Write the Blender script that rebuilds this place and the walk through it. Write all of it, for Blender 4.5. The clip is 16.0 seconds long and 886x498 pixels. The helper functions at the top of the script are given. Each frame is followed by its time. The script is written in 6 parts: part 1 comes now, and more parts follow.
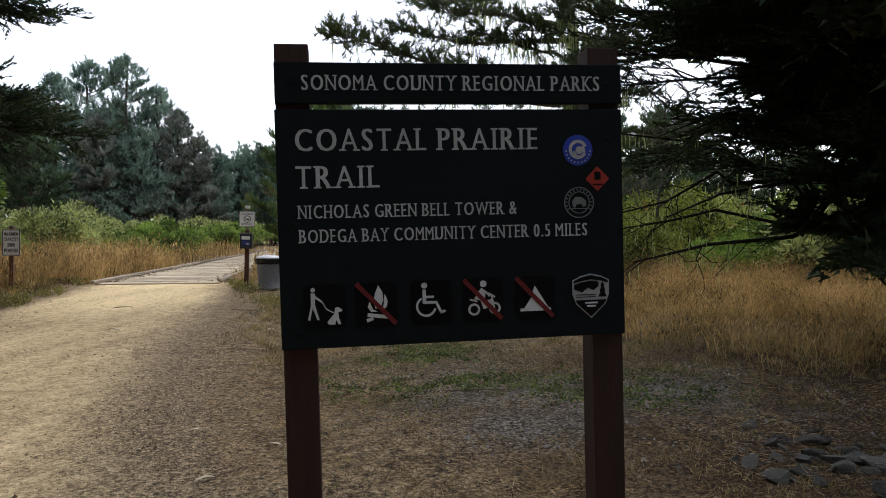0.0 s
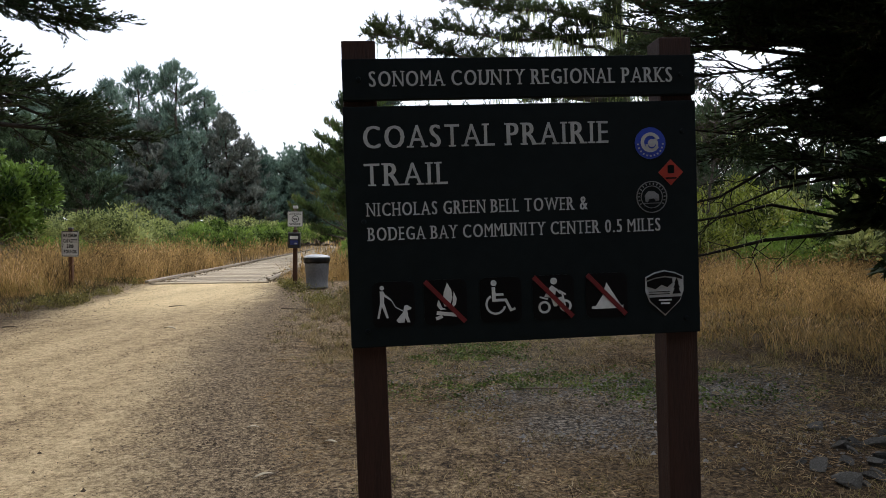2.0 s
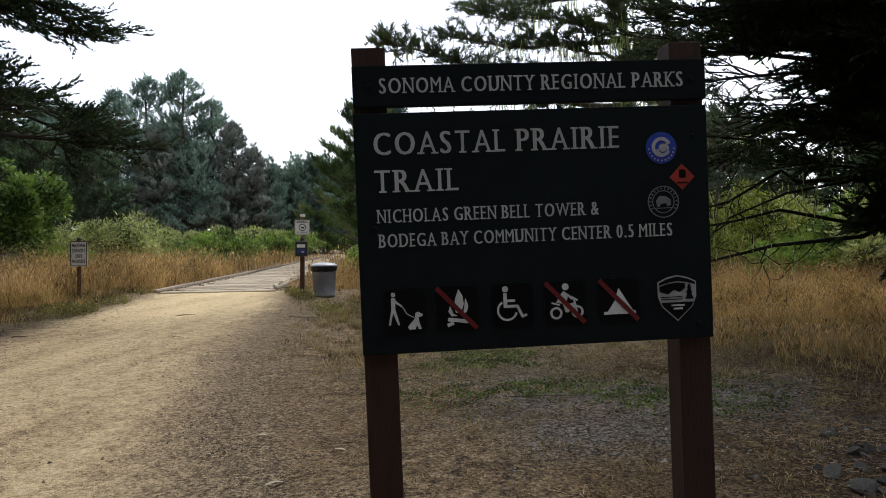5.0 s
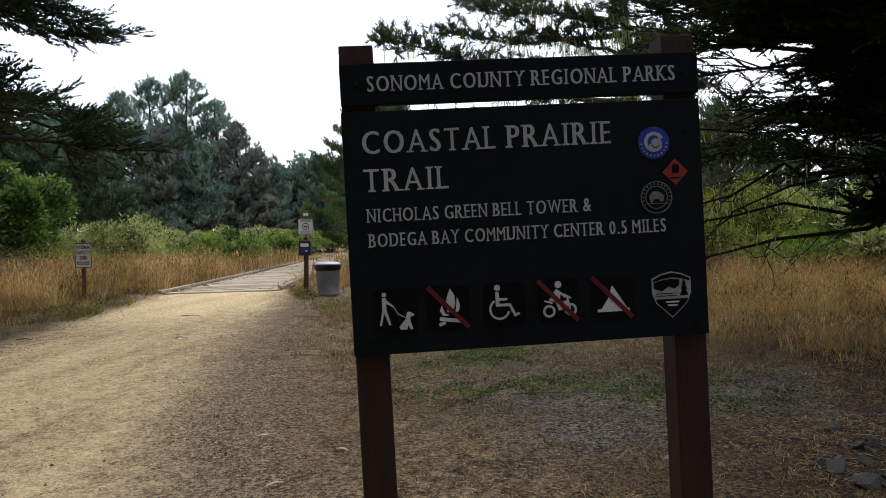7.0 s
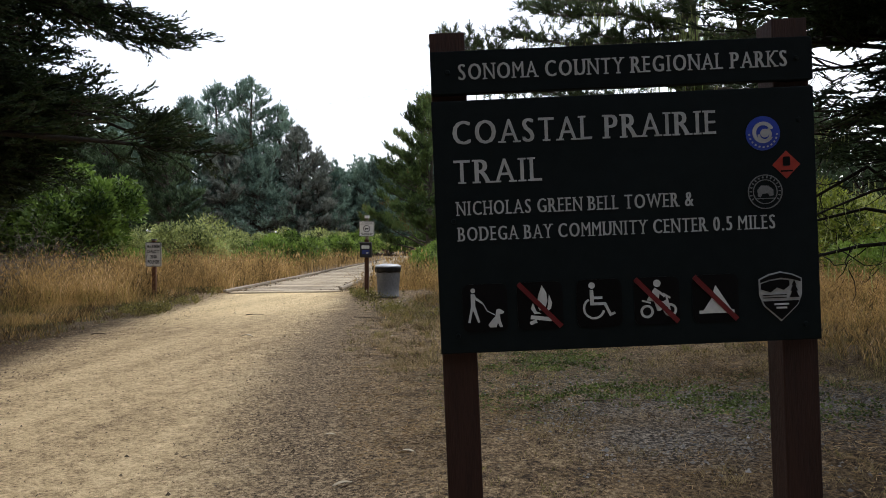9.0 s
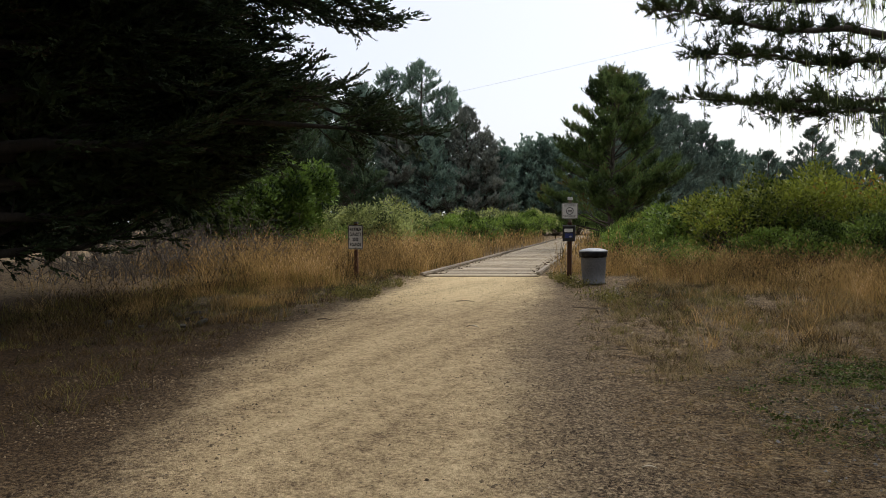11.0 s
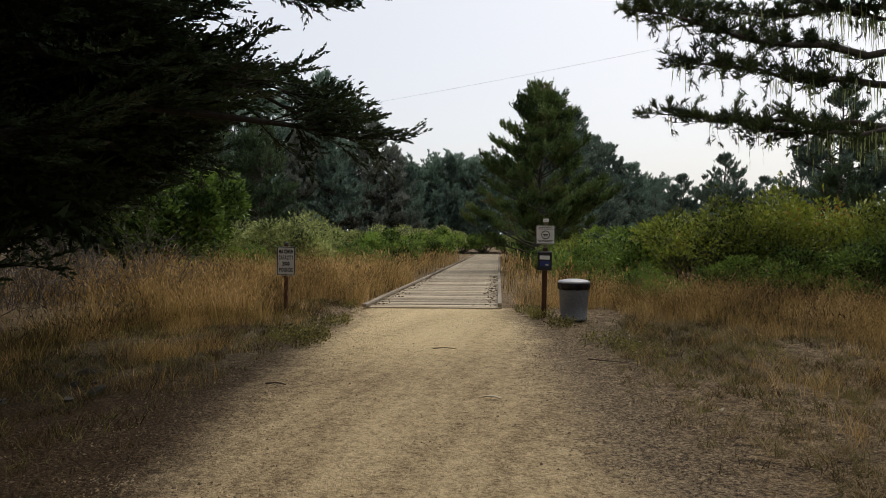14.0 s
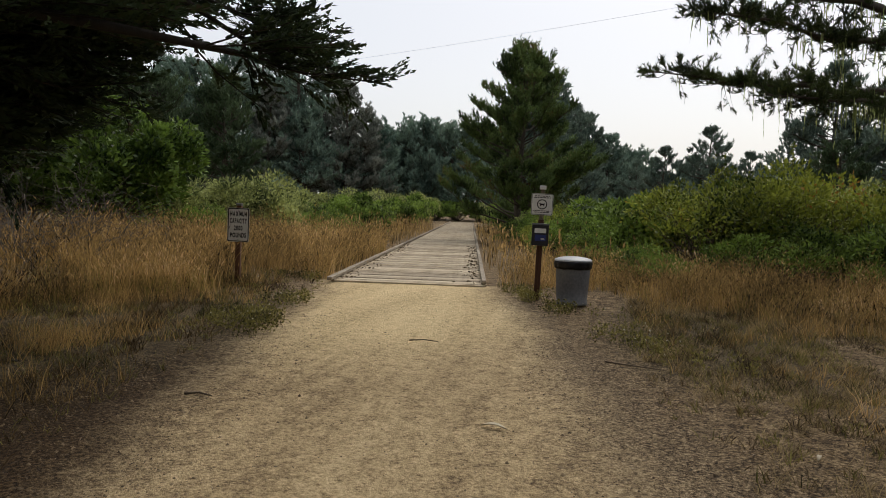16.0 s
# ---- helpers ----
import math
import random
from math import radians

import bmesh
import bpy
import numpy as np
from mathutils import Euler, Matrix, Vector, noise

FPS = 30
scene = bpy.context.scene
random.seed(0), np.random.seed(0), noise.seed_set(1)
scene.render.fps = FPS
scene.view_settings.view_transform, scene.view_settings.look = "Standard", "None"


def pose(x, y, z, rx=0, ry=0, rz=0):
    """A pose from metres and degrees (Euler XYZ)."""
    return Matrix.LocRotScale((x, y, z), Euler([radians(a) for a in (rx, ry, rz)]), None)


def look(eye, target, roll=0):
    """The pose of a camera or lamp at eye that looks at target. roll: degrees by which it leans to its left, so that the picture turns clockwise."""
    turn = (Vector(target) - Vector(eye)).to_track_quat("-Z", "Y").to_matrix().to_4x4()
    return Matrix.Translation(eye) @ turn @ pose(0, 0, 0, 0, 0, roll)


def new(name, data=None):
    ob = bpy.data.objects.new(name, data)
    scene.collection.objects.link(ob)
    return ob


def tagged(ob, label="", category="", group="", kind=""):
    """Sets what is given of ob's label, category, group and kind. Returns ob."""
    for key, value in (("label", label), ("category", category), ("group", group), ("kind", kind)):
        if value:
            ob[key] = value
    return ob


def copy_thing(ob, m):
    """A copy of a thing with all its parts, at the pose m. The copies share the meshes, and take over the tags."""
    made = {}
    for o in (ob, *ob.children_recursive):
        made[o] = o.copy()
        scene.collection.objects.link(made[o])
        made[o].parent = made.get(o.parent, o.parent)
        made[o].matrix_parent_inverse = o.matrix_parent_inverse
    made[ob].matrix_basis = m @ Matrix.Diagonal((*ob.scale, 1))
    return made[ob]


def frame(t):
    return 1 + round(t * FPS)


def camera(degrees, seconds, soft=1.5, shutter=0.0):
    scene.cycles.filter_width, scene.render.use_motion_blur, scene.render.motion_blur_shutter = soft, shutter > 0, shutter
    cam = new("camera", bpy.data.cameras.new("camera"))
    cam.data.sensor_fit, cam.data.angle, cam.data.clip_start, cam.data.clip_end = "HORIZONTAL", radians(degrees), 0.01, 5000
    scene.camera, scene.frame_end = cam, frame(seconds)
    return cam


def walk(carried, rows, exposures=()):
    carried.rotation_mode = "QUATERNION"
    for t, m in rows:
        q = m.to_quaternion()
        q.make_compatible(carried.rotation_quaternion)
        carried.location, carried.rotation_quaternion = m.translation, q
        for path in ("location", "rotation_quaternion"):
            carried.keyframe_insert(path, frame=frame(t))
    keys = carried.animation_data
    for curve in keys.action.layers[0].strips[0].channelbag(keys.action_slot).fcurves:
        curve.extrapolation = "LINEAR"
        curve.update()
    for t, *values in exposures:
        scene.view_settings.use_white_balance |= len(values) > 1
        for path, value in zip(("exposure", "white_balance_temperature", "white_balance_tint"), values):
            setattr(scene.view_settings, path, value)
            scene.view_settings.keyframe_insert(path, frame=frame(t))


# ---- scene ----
cam = camera(63.8, 16.0, soft=0.9)
PATH = [
    (0, (0.158, -0.033, 1.393), (0.111, 1.966, 1.343), -0.0),
    (0.5, (0.128, -0.037, 1.396), (0.059, 1.961, 1.338), -0.2),
    (1, (0.106, -0.032, 1.392), (-0.006, 1.964, 1.331), -0.1),
    (1.5, (0.088, -0.029, 1.39), (-0.057, 1.965, 1.326), 0.3),
    (2, (0.087, -0.01, 1.389), (-0.081, 1.982, 1.335), -0.5),
    (2.5, (0.091, -0.001, 1.389), (-0.074, 1.99, 1.318), -1.3),
    (3, (0.084, -0.013, 1.387), (-0.076, 1.98, 1.324), -0.2),
    (3.5, (0.08, -0.02, 1.387), (-0.079, 1.973, 1.324), -0.2),
    (4, (0.078, -0.031, 1.389), (-0.07, 1.963, 1.345), 0.1),
    (4.5, (0.074, -0.014, 1.385), (-0.103, 1.978, 1.352), -0.6),
    (6.8, (0.103, 0.004, 1.39), (-0.091, 1.994, 1.358), -1.4),
    (7, (0.11, 0.016, 1.389), (-0.09, 2.006, 1.349), -1.6),
    (7.5, (0.116, 0.006, 1.393), (-0.064, 1.998, 1.383), -0.7),
    (8, (0.129, 0.012, 1.389), (-0.053, 2.004, 1.386), -0.1),
    (8.5, (0.125, 0.037, 1.372), (-0.203, 2.009, 1.334), -0.4),
    (9, (0.014, 0.075, 1.364), (-0.343, 2.043, 1.34), -0.9),
    (9.5, (-0.285, 0.202, 1.351), (-0.626, 2.168, 1.484), -6.0),
    (10, (-0.505, 0.28, 1.344), (-1.222, 2.147, 1.358), -2.0),
    (10.2, (-0.584, 0.344, 1.358), (-1.431, 2.156, 1.324), -2.3),
    (12.3, (-2.323, 1.202, 1.615), (-2.914, 3.11, 1.506), 1.8),
    (12.5, (-2.452, 1.373, 1.615), (-3.007, 3.294, 1.567), 1.4),
    (13, (-2.743, 1.783, 1.627), (-3.313, 3.698, 1.538), 0.7),
    (13.5, (-2.998, 2.268, 1.68), (-3.57, 4.184, 1.618), 2.5),
    (14, (-3.323, 2.721, 1.648), (-3.839, 4.653, 1.614), 0.0),
    (14.5, (-3.612, 3.172, 1.611), (-4.119, 5.105, 1.53), -0.2),
    (15, (-3.786, 3.647, 1.672), (-4.322, 5.569, 1.543), -0.3),
    (15.5, (-3.956, 4.164, 1.649), (-4.415, 6.104, 1.489), 0.5),
    (16, (-3.987, 4.699, 1.637), (-4.423, 6.647, 1.511), 1.9),
]
EXPOSURE = [(0.0, 0.36, 6050, 11), (9.5, 0.36, 6100, 11), (10.2, 0.04, 6200, 11), (12.5, -0.14, 6500, 10), (13.0, -0.25, 6500, 10), (15.5, -0.27, 6600, 10), (16.0, -0.22, 6600, 10)]
walk(cam, [(t, look(eye, target, roll)) for t, eye, target, roll in PATH], EXPOSURE)
# strength of the cloud layer and of the veiled sun
SKY, SUN = 0.72, 1.5

# ---------------------------------------------------------------- world and light
world = bpy.data.worlds.new("overcast_sky")
world.use_nodes = True
scene.world = world
wn, wl = world.node_tree.nodes, world.node_tree.links
wn.clear()
sky = wn.new("ShaderNodeTexSky")
sky.sky_type = "NISHITA"
sky.sun_disc = False
sky.sun_elevation, sky.sun_rotation = radians(52), radians(20)
sky.air_density, sky.dust_density = 1.0, 4.0
sky_bg = wn.new("ShaderNodeBackground")
sky_bg.inputs["Strength"].default_value = 0.06
cloud_bg = wn.new("ShaderNodeBackground")
cloud_bg.inputs["Color"].default_value = (0.955, 0.968, 1.0, 1)
cloud_bg.inputs["Strength"].default_value = SKY
both = wn.new("ShaderNodeAddShader")
w_out = wn.new("ShaderNodeOutputWorld")
wl.new(sky.outputs["Color"], sky_bg.inputs["Color"])
wl.new(sky_bg.outputs[0], both.inputs[0])
wl.new(cloud_bg.outputs[0], both.inputs[1])
wl.new(both.outputs[0], w_out.inputs["Surface"])

sun_data = bpy.data.lights.new("sun", "SUN")
sun_data.energy, sun_data.angle, sun_data.color = SUN, radians(40), (1.0, 0.96, 0.9)
sun = new("sun", sun_data)
sun.matrix_world = pose(0, 0, 30, 38, 0, -20 + 180)


# ---------------------------------------------------------------- materials
def node_material(name):
    m = bpy.data.materials.new(name)
    m.use_nodes = True
    t = m.node_tree
    return m, t.nodes, t.links, t.nodes["Principled BSDF"]


def surface(name, dark, light, scale=6.0, rough=0.8, bump=0.2, metal=0.0, stretch=(1, 1, 1), fine=8.0, worn=None, specular=0.3):
    """A surface that varies between two colours at two scales, with fine relief."""
    m, n, l, b = node_material(name)
    co = n.new("ShaderNodeTexCoord")
    mp = n.new("ShaderNodeMapping")
    mp.inputs["Scale"].default_value = stretch
    l.new(co.outputs["Object"], mp.inputs["Vector"])
    n1, n2 = n.new("ShaderNodeTexNoise"), n.new("ShaderNodeTexNoise")
    n1.inputs["Scale"].default_value, n1.inputs["Detail"].default_value = scale, 4
    n2.inputs["Scale"].default_value, n2.inputs["Detail"].default_value = scale * fine, 3
    for k in (n1, n2):
        l.new(mp.outputs[0], k.inputs["Vector"])
    mix = n.new("ShaderNodeMath")
    mix.operation = "MULTIPLY_ADD"
    mix.inputs[1].default_value, mix.inputs[2].default_value = 0.5, 0.0
    l.new(n2.outputs["Fac"], mix.inputs[0])
    add = n.new("ShaderNodeMath")
    add.operation = "MULTIPLY_ADD"
    add.inputs[1].default_value = 0.5
    l.new(n1.outputs["Fac"], add.inputs[0])
    l.new(mix.outputs[0], add.inputs[2])
    info = n.new("ShaderNodeObjectInfo")
    vary = n.new("ShaderNodeMath")
    vary.operation = "MULTIPLY_ADD"
    vary.inputs[1].default_value = 0.26
    l.new(info.outputs["Random"], vary.inputs[0])
    l.new(add.outputs[0], vary.inputs[2])
    ramp = n.new("ShaderNodeValToRGB")
    ramp.color_ramp.elements[0].position, ramp.color_ramp.elements[0].color = 0.42, (*dark, 1)
    ramp.color_ramp.elements[1].position, ramp.color_ramp.elements[1].color = 0.78, (*light, 1)
    if worn:
        e = ramp.color_ramp.elements.new(0.95)
        e.color = (*worn, 1)
    l.new(vary.outputs[0], ramp.inputs["Fac"])
    l.new(ramp.outputs["Color"], b.inputs["Base Color"])
    b.inputs["Roughness"].default_value, b.inputs["Metallic"].default_value = rough, metal
    b.inputs["Specular IOR Level"].default_value = specular
    if bump:
        bp = n.new("ShaderNodeBump")
        bp.inputs["Strength"].default_value, bp.inputs["Distance"].default_value = bump, 0.01
        l.new(add.outputs[0], bp.inputs["Height"])
        l.new(bp.outputs[0], b.inputs["Normal"])
    return m


def leafy(name, dark, light, rough=0.6, through_light=0.3, patch=1.2, odd=None):
    """Leaves or needles: every one has its own tone, clumps drift in tone, a little light passes through."""
    m, n, l, b = node_material(name)
    geo = n.new("ShaderNodeNewGeometry")
    no = n.new("ShaderNodeTexNoise")
    no.inputs["Scale"].default_value, no.inputs["Detail"].default_value = patch, 2
    l.new(geo.outputs["Position"], no.inputs["Vector"])
    mx = n.new("ShaderNodeMath")
    mx.operation = "MULTIPLY_ADD"
    mx.inputs[1].default_value = 0.55
    l.new(geo.outputs["Random Per Island"], mx.inputs[0])
    half = n.new("ShaderNodeMath")
    half.operation = "MULTIPLY_ADD"
    half.inputs[1].default_value, half.inputs[2].default_value = 1.75, -0.645
    l.new(no.outputs["Fac"], half.inputs[0])
    l.new(half.outputs[0], mx.inputs[2])
    ramp = n.new("ShaderNodeValToRGB")
    ramp.color_ramp.elements[0].position, ramp.color_ramp.elements[0].color = 0.1, (*dark, 1)
    ramp.color_ramp.elements[1].position, ramp.color_ramp.elements[1].color = 0.85, (*light, 1)
    if odd:
        e = ramp.color_ramp.elements.new(0.97)
        e.color = (*odd, 1)
    l.new(mx.outputs[0], ramp.inputs["Fac"])
    l.new(ramp.outputs["Color"], b.inputs["Base Color"])
    b.inputs["Roughness"].default_value = rough
    b.inputs["Specular IOR Level"].default_value = 0.25
    tr = n.new("ShaderNodeBsdfTranslucent")
    l.new(ramp.outputs["Color"], tr.inputs["Color"])
    ms = n.new("ShaderNodeMixShader")
    ms.inputs["Fac"].default_value = through_light
    l.new(b.outputs[0], ms.inputs[1])
    l.new(tr.outputs[0], ms.inputs[2])
    l.new(ms.outputs[0], n["Material Output"].inputs["Surface"])
    return m


def ground_material():
    """Soil, straw litter, the sandy trail, its gravel shoulder and a green patch, blended by the layout stored on the sheet."""
    m, n, l, b = node_material("trail_ground")
    co = n.new("ShaderNodeTexCoord")

    def noise_tex(scale, detail=3, rough=0.6, warp=(1, 1, 1)):
        mp = n.new("ShaderNodeMapping")
        mp.inputs["Scale"].default_value = warp
        l.new(co.outputs["Object"], mp.inputs["Vector"])
        k = n.new("ShaderNodeTexNoise")
        k.inputs["Scale"].default_value, k.inputs["Detail"].default_value, k.inputs["Roughness"].default_value = scale, detail, rough
        l.new(mp.outputs[0], k.inputs["Vector"])
        return k.outputs["Fac"]

    def math_node(op, a, bb, c=None):
        k = n.new("ShaderNodeMath")
        k.operation = op
        for i, v in enumerate((a, bb, c)):
            if v is None:
                continue
            if isinstance(v, (int, float)):
                k.inputs[i].default_value = v
            else:
                l.new(v, k.inputs[i])
        return k.outputs[0]

    def ramp(fac, *stops):
        r = n.new("ShaderNodeValToRGB")
        r.color_ramp.elements[0].position, r.color_ramp.elements[0].color = stops[0][0], (*stops[0][1], 1)
        r.color_ramp.elements[1].position, r.color_ramp.elements[1].color = stops[-1][0], (*stops[-1][1], 1)
        for p, c in stops[1:-1]:
            r.color_ramp.elements.new(p).color = (*c, 1)
        l.new(fac, r.inputs["Fac"])
        return r.outputs["Color"]

    def blend(fac, a, bb):
        k = n.new("ShaderNodeMix")
        k.data_type = "RGBA"
        l.new(fac, k.inputs["Factor"])
        l.new(a, k.inputs["A"])
        l.new(bb, k.inputs["B"])
        return k.outputs["Result"]

    def layer(name, spread, soft):
        at = n.new("ShaderNodeAttribute")
        at.attribute_name = name
        d = math_node("MULTIPLY_ADD", big, spread, at.outputs["Fac"])
        d = math_node("ADD", d, math_node("MULTIPLY_ADD", mid, spread * 0.9, -spread * 0.95))
        k = n.new("ShaderNodeMapRange")
        k.interpolation_type = "SMOOTHSTEP"
        k.inputs["From Min"].default_value, k.inputs["From Max"].default_value = -soft, soft
        l.new(d, k.inputs["Value"])
        return k.outputs["Result"]

    big, mid, small, grit = noise_tex(1.1, 4), noise_tex(7, 4, 0.7), noise_tex(38, 3, 0.7), noise_tex(150, 2, 0.8)
    ruts = noise_tex(1.0, 3, 0.6, (1.6, 0.25, 1))
    chips = n.new("ShaderNodeTexVoronoi")
    chips.inputs["Scale"].default_value = 45
    l.new(co.outputs["Object"], chips.inputs["Vector"])
    tone = n.new("ShaderNodeSeparateColor")
    l.new(chips.outputs["Color"], tone.inputs[0])
    speck = math_node("MULTIPLY_ADD", small, 0.9, math_node("MULTIPLY_ADD", grit, 0.5, math_node("MULTIPLY_ADD", tone.outputs[0], 0.13, -0.265)))
    soil = ramp(math_node("MULTIPLY_ADD", mid, 0.55, math_node("MULTIPLY_ADD", speck, 0.75, -0.15)),
                (0.36, (0.024, 0.0165, 0.010)), (0.46, (0.115, 0.079, 0.043)), (0.55, (0.24, 0.169, 0.092)), (0.68, (0.50, 0.38, 0.22)))
    sand = ramp(math_node("MULTIPLY_ADD", ruts, 0.34, math_node("MULTIPLY_ADD", mid, 0.38, math_node("MULTIPLY_ADD", speck, 0.60, -0.16))),
                (0.34, (0.15, 0.104, 0.060)), (0.45, (0.38, 0.28, 0.154)), (0.54, (0.57, 0.433, 0.242)), (0.67, (0.75, 0.60, 0.36)))
    gravel = ramp(speck, (0.34, (0.024, 0.01746, 0.0114)), (0.48, (0.15, 0.108, 0.064)), (0.57, (0.30, 0.223, 0.13)), (0.72, (0.50, 0.395, 0.25)))
    green = ramp(math_node("MULTIPLY_ADD", mid, 0.3, math_node("MULTIPLY", speck, 0.7)),
                 (0.40, (0.022, 0.018, 0.010)), (0.5, (0.088, 0.066, 0.034)), (0.62, (0.25, 0.185, 0.095)))
    grey = ramp(speck, (0.38, (0.014, 0.012, 0.010)), (0.5, (0.085, 0.071, 0.055)), (0.62, (0.32, 0.275, 0.215)))
    # cypress litter, darkened further to stand in for canopy shade
    shaded_duff = ramp(speck, (0.38, (0.016, 0.0097, 0.0048)), (0.52, (0.055, 0.03395, 0.016)), (0.68, (0.13, 0.08536, 0.0416)))
    colour = blend(layer("shaded_duff", 0.7, 0.5), soil, shaded_duff)
    colour = blend(layer("green", 0.9, 0.45), colour, green)
    colour = blend(layer("grey", 1.3, 0.5), colour, grey)
    colour = blend(layer("gravel", 0.8, 0.6), colour, gravel)
    colour = blend(layer("trail", 0.7, 0.55), colour, sand)
    # pale sand before the boardwalk, partly open-sky brightness put into the colour
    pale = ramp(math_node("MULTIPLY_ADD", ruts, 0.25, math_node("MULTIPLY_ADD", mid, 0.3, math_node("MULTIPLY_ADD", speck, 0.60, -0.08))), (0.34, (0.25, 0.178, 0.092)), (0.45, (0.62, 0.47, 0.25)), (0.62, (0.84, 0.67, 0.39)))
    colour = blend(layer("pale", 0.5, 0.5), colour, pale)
    l.new(colour, b.inputs["Base Color"])
    b.inputs["Roughness"].default_value = 0.95
    b.inputs["Specular IOR Level"].default_value = 0.15
    bp = n.new("ShaderNodeBump")
    bp.inputs["Strength"].default_value, bp.inputs["Distance"].default_value = 0.9, 0.032
    l.new(math_node("MULTIPLY_ADD", mid, 0.5, speck), bp.inputs["Height"])
    l.new(bp.outputs[0], b.inputs["Normal"])
    return m


M_GROUND = ground_material()
M_POST = surface("stained_brown_post", (0.014, 0.0058, 0.004), (0.042, 0.0165, 0.010), 5, 0.75, 0.35, stretch=(9, 9, 0.7))
# post brown made lighter and redder, as these posts stand in open light
M_POSTLIT = surface("lit_brown_post", (0.055, 0.024, 0.013), (0.13, 0.060, 0.032), 5, 0.8, 0.35, stretch=(9, 9, 0.7))
M_BOARD = surface("dark_green_sign_paint", (0.0048, 0.0076, 0.0082), (0.0078, 0.0112, 0.0122), 3, 0.7, 0.05, worn=(0.012, 0.015, 0.015), specular=0.08)
M_WHITE = surface("white_vinyl", (0.30, 0.31, 0.315), (0.42, 0.43, 0.435), 9, 0.5, 0.0)
M_GREYW = surface("faded_white_vinyl", (0.45, 0.46, 0.46), (0.60, 0.61, 0.60), 9, 0.5, 0.0)
M_FADED = surface("faded_grey_print", (0.10, 0.105, 0.11), (0.17, 0.175, 0.18), 40, 0.6, 0.0)
M_BLACK = surface("black_vinyl", (0.0016, 0.0016, 0.002), (0.003, 0.003, 0.0036), 6, 0.5, 0.0, specular=0.1)
M_RED = surface("red_vinyl", (0.085, 0.006, 0.008), (0.13, 0.010, 0.012), 6, 0.45, 0.0)
M_ORANGE = surface("red_orange_vinyl", (0.26, 0.025, 0.015), (0.36, 0.042, 0.024), 6, 0.45, 0.0)
M_BLUE = surface("blue_vinyl", (0.012, 0.03, 0.26), (0.022, 0.05, 0.34), 6, 0.45, 0.0)
M_NAVY = surface("navy_sticker", (0.014, 0.022, 0.10), (0.025, 0.04, 0.16), 8, 0.5, 0.0)
M_PLATE = surface("white_sign_metal", (0.56, 0.56, 0.53), (0.70, 0.70, 0.67), 7, 0.45, 0.05, worn=(0.8, 0.8, 0.78))
M_STEEL = surface("bolt_steel", (0.30, 0.30, 0.30), (0.5, 0.5, 0.5), 20, 0.35, 0.1, 0.9)
M_CAN = surface("grey_metal_can", (0.10, 0.10, 0.104), (0.185, 0.185, 0.185), 3, 0.6, 0.1, 0.2, worn=(0.3, 0.3, 0.29))
M_BAG = surface("black_bin_liner", (0.004, 0.004, 0.005), (0.012, 0.012, 0.014), 14, 0.4, 0.5)
M_LID = surface("pale_can_lid", (0.34, 0.345, 0.35), (0.48, 0.485, 0.49), 5, 0.4, 0.08, 0.1)
M_BOX = surface("black_plastic_box", (0.010, 0.010, 0.013), (0.025, 0.025, 0.03), 8, 0.45, 0.1)
M_PLANK = surface("weathered_plank", (0.16, 0.122, 0.080), (0.60, 0.50, 0.345), 2.2, 0.85, 0.5, stretch=(0.8, 9, 9), worn=(0.56, 0.52, 0.44))
M_CURB = surface("weathered_timber", (0.13, 0.105, 0.075), (0.32, 0.27, 0.20), 2.5, 0.85, 0.5, stretch=(9, 0.8, 9), worn=(0.52, 0.48, 0.4))
M_BARK = surface("dark_bark", (0.035, 0.027, 0.021), (0.11, 0.09, 0.07), 5, 0.95, 0.8, stretch=(3, 3, 0.6))
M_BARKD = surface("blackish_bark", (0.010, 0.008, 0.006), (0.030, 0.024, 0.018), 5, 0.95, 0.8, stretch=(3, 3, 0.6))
M_BARKG = surface("grey_bark", (0.09, 0.08, 0.07), (0.24, 0.22, 0.19), 5, 0.95, 0.8, stretch=(3, 3, 0.6))
M_DEAD = surface("dead_grey_twig", (0.060, 0.050, 0.040), (0.19, 0.165, 0.135), 4, 0.9, 0.3)
M_STEM = surface("shrub_stem", (0.07, 0.055, 0.04), (0.17, 0.14, 0.10), 6, 0.9, 0.3)
M_ROCK = surface("grey_rock", (0.026, 0.024, 0.021), (0.13, 0.122, 0.105), 9, 0.9, 0.8, worn=(0.30, 0.285, 0.25))
M_CABLE = surface("grey_cable", (0.26, 0.26, 0.27), (0.36, 0.36, 0.37), 4, 0.7, 0.0)
M_PALELEAF = surface("dry_pale_leaf", (0.30, 0.25, 0.17), (0.50, 0.44, 0.32), 12, 0.8, 0.2)
M_TWIG = surface("fallen_twig", (0.06, 0.045, 0.03), (0.15, 0.115, 0.08), 8, 0.9, 0.2)
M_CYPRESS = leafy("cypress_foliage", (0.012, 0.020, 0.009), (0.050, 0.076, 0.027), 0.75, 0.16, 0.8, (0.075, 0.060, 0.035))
M_PINE = leafy("pine_needles", (0.018, 0.036, 0.012), (0.165, 0.235, 0.064), 0.6, 0.2, 0.7, (0.16, 0.09, 0.03))
# distance haze is mixed into these two needle colours, pale and bluish
M_PINEFAR = leafy("haze_paled_pine_needles", (0.062, 0.108, 0.086), (0.28, 0.385, 0.29), 0.7, 0.2, 0.3)
M_PINEDIM = leafy("haze_blued_pine_needles", (0.050, 0.080, 0.066), (0.20, 0.265, 0.20), 0.7, 0.2, 0.3)
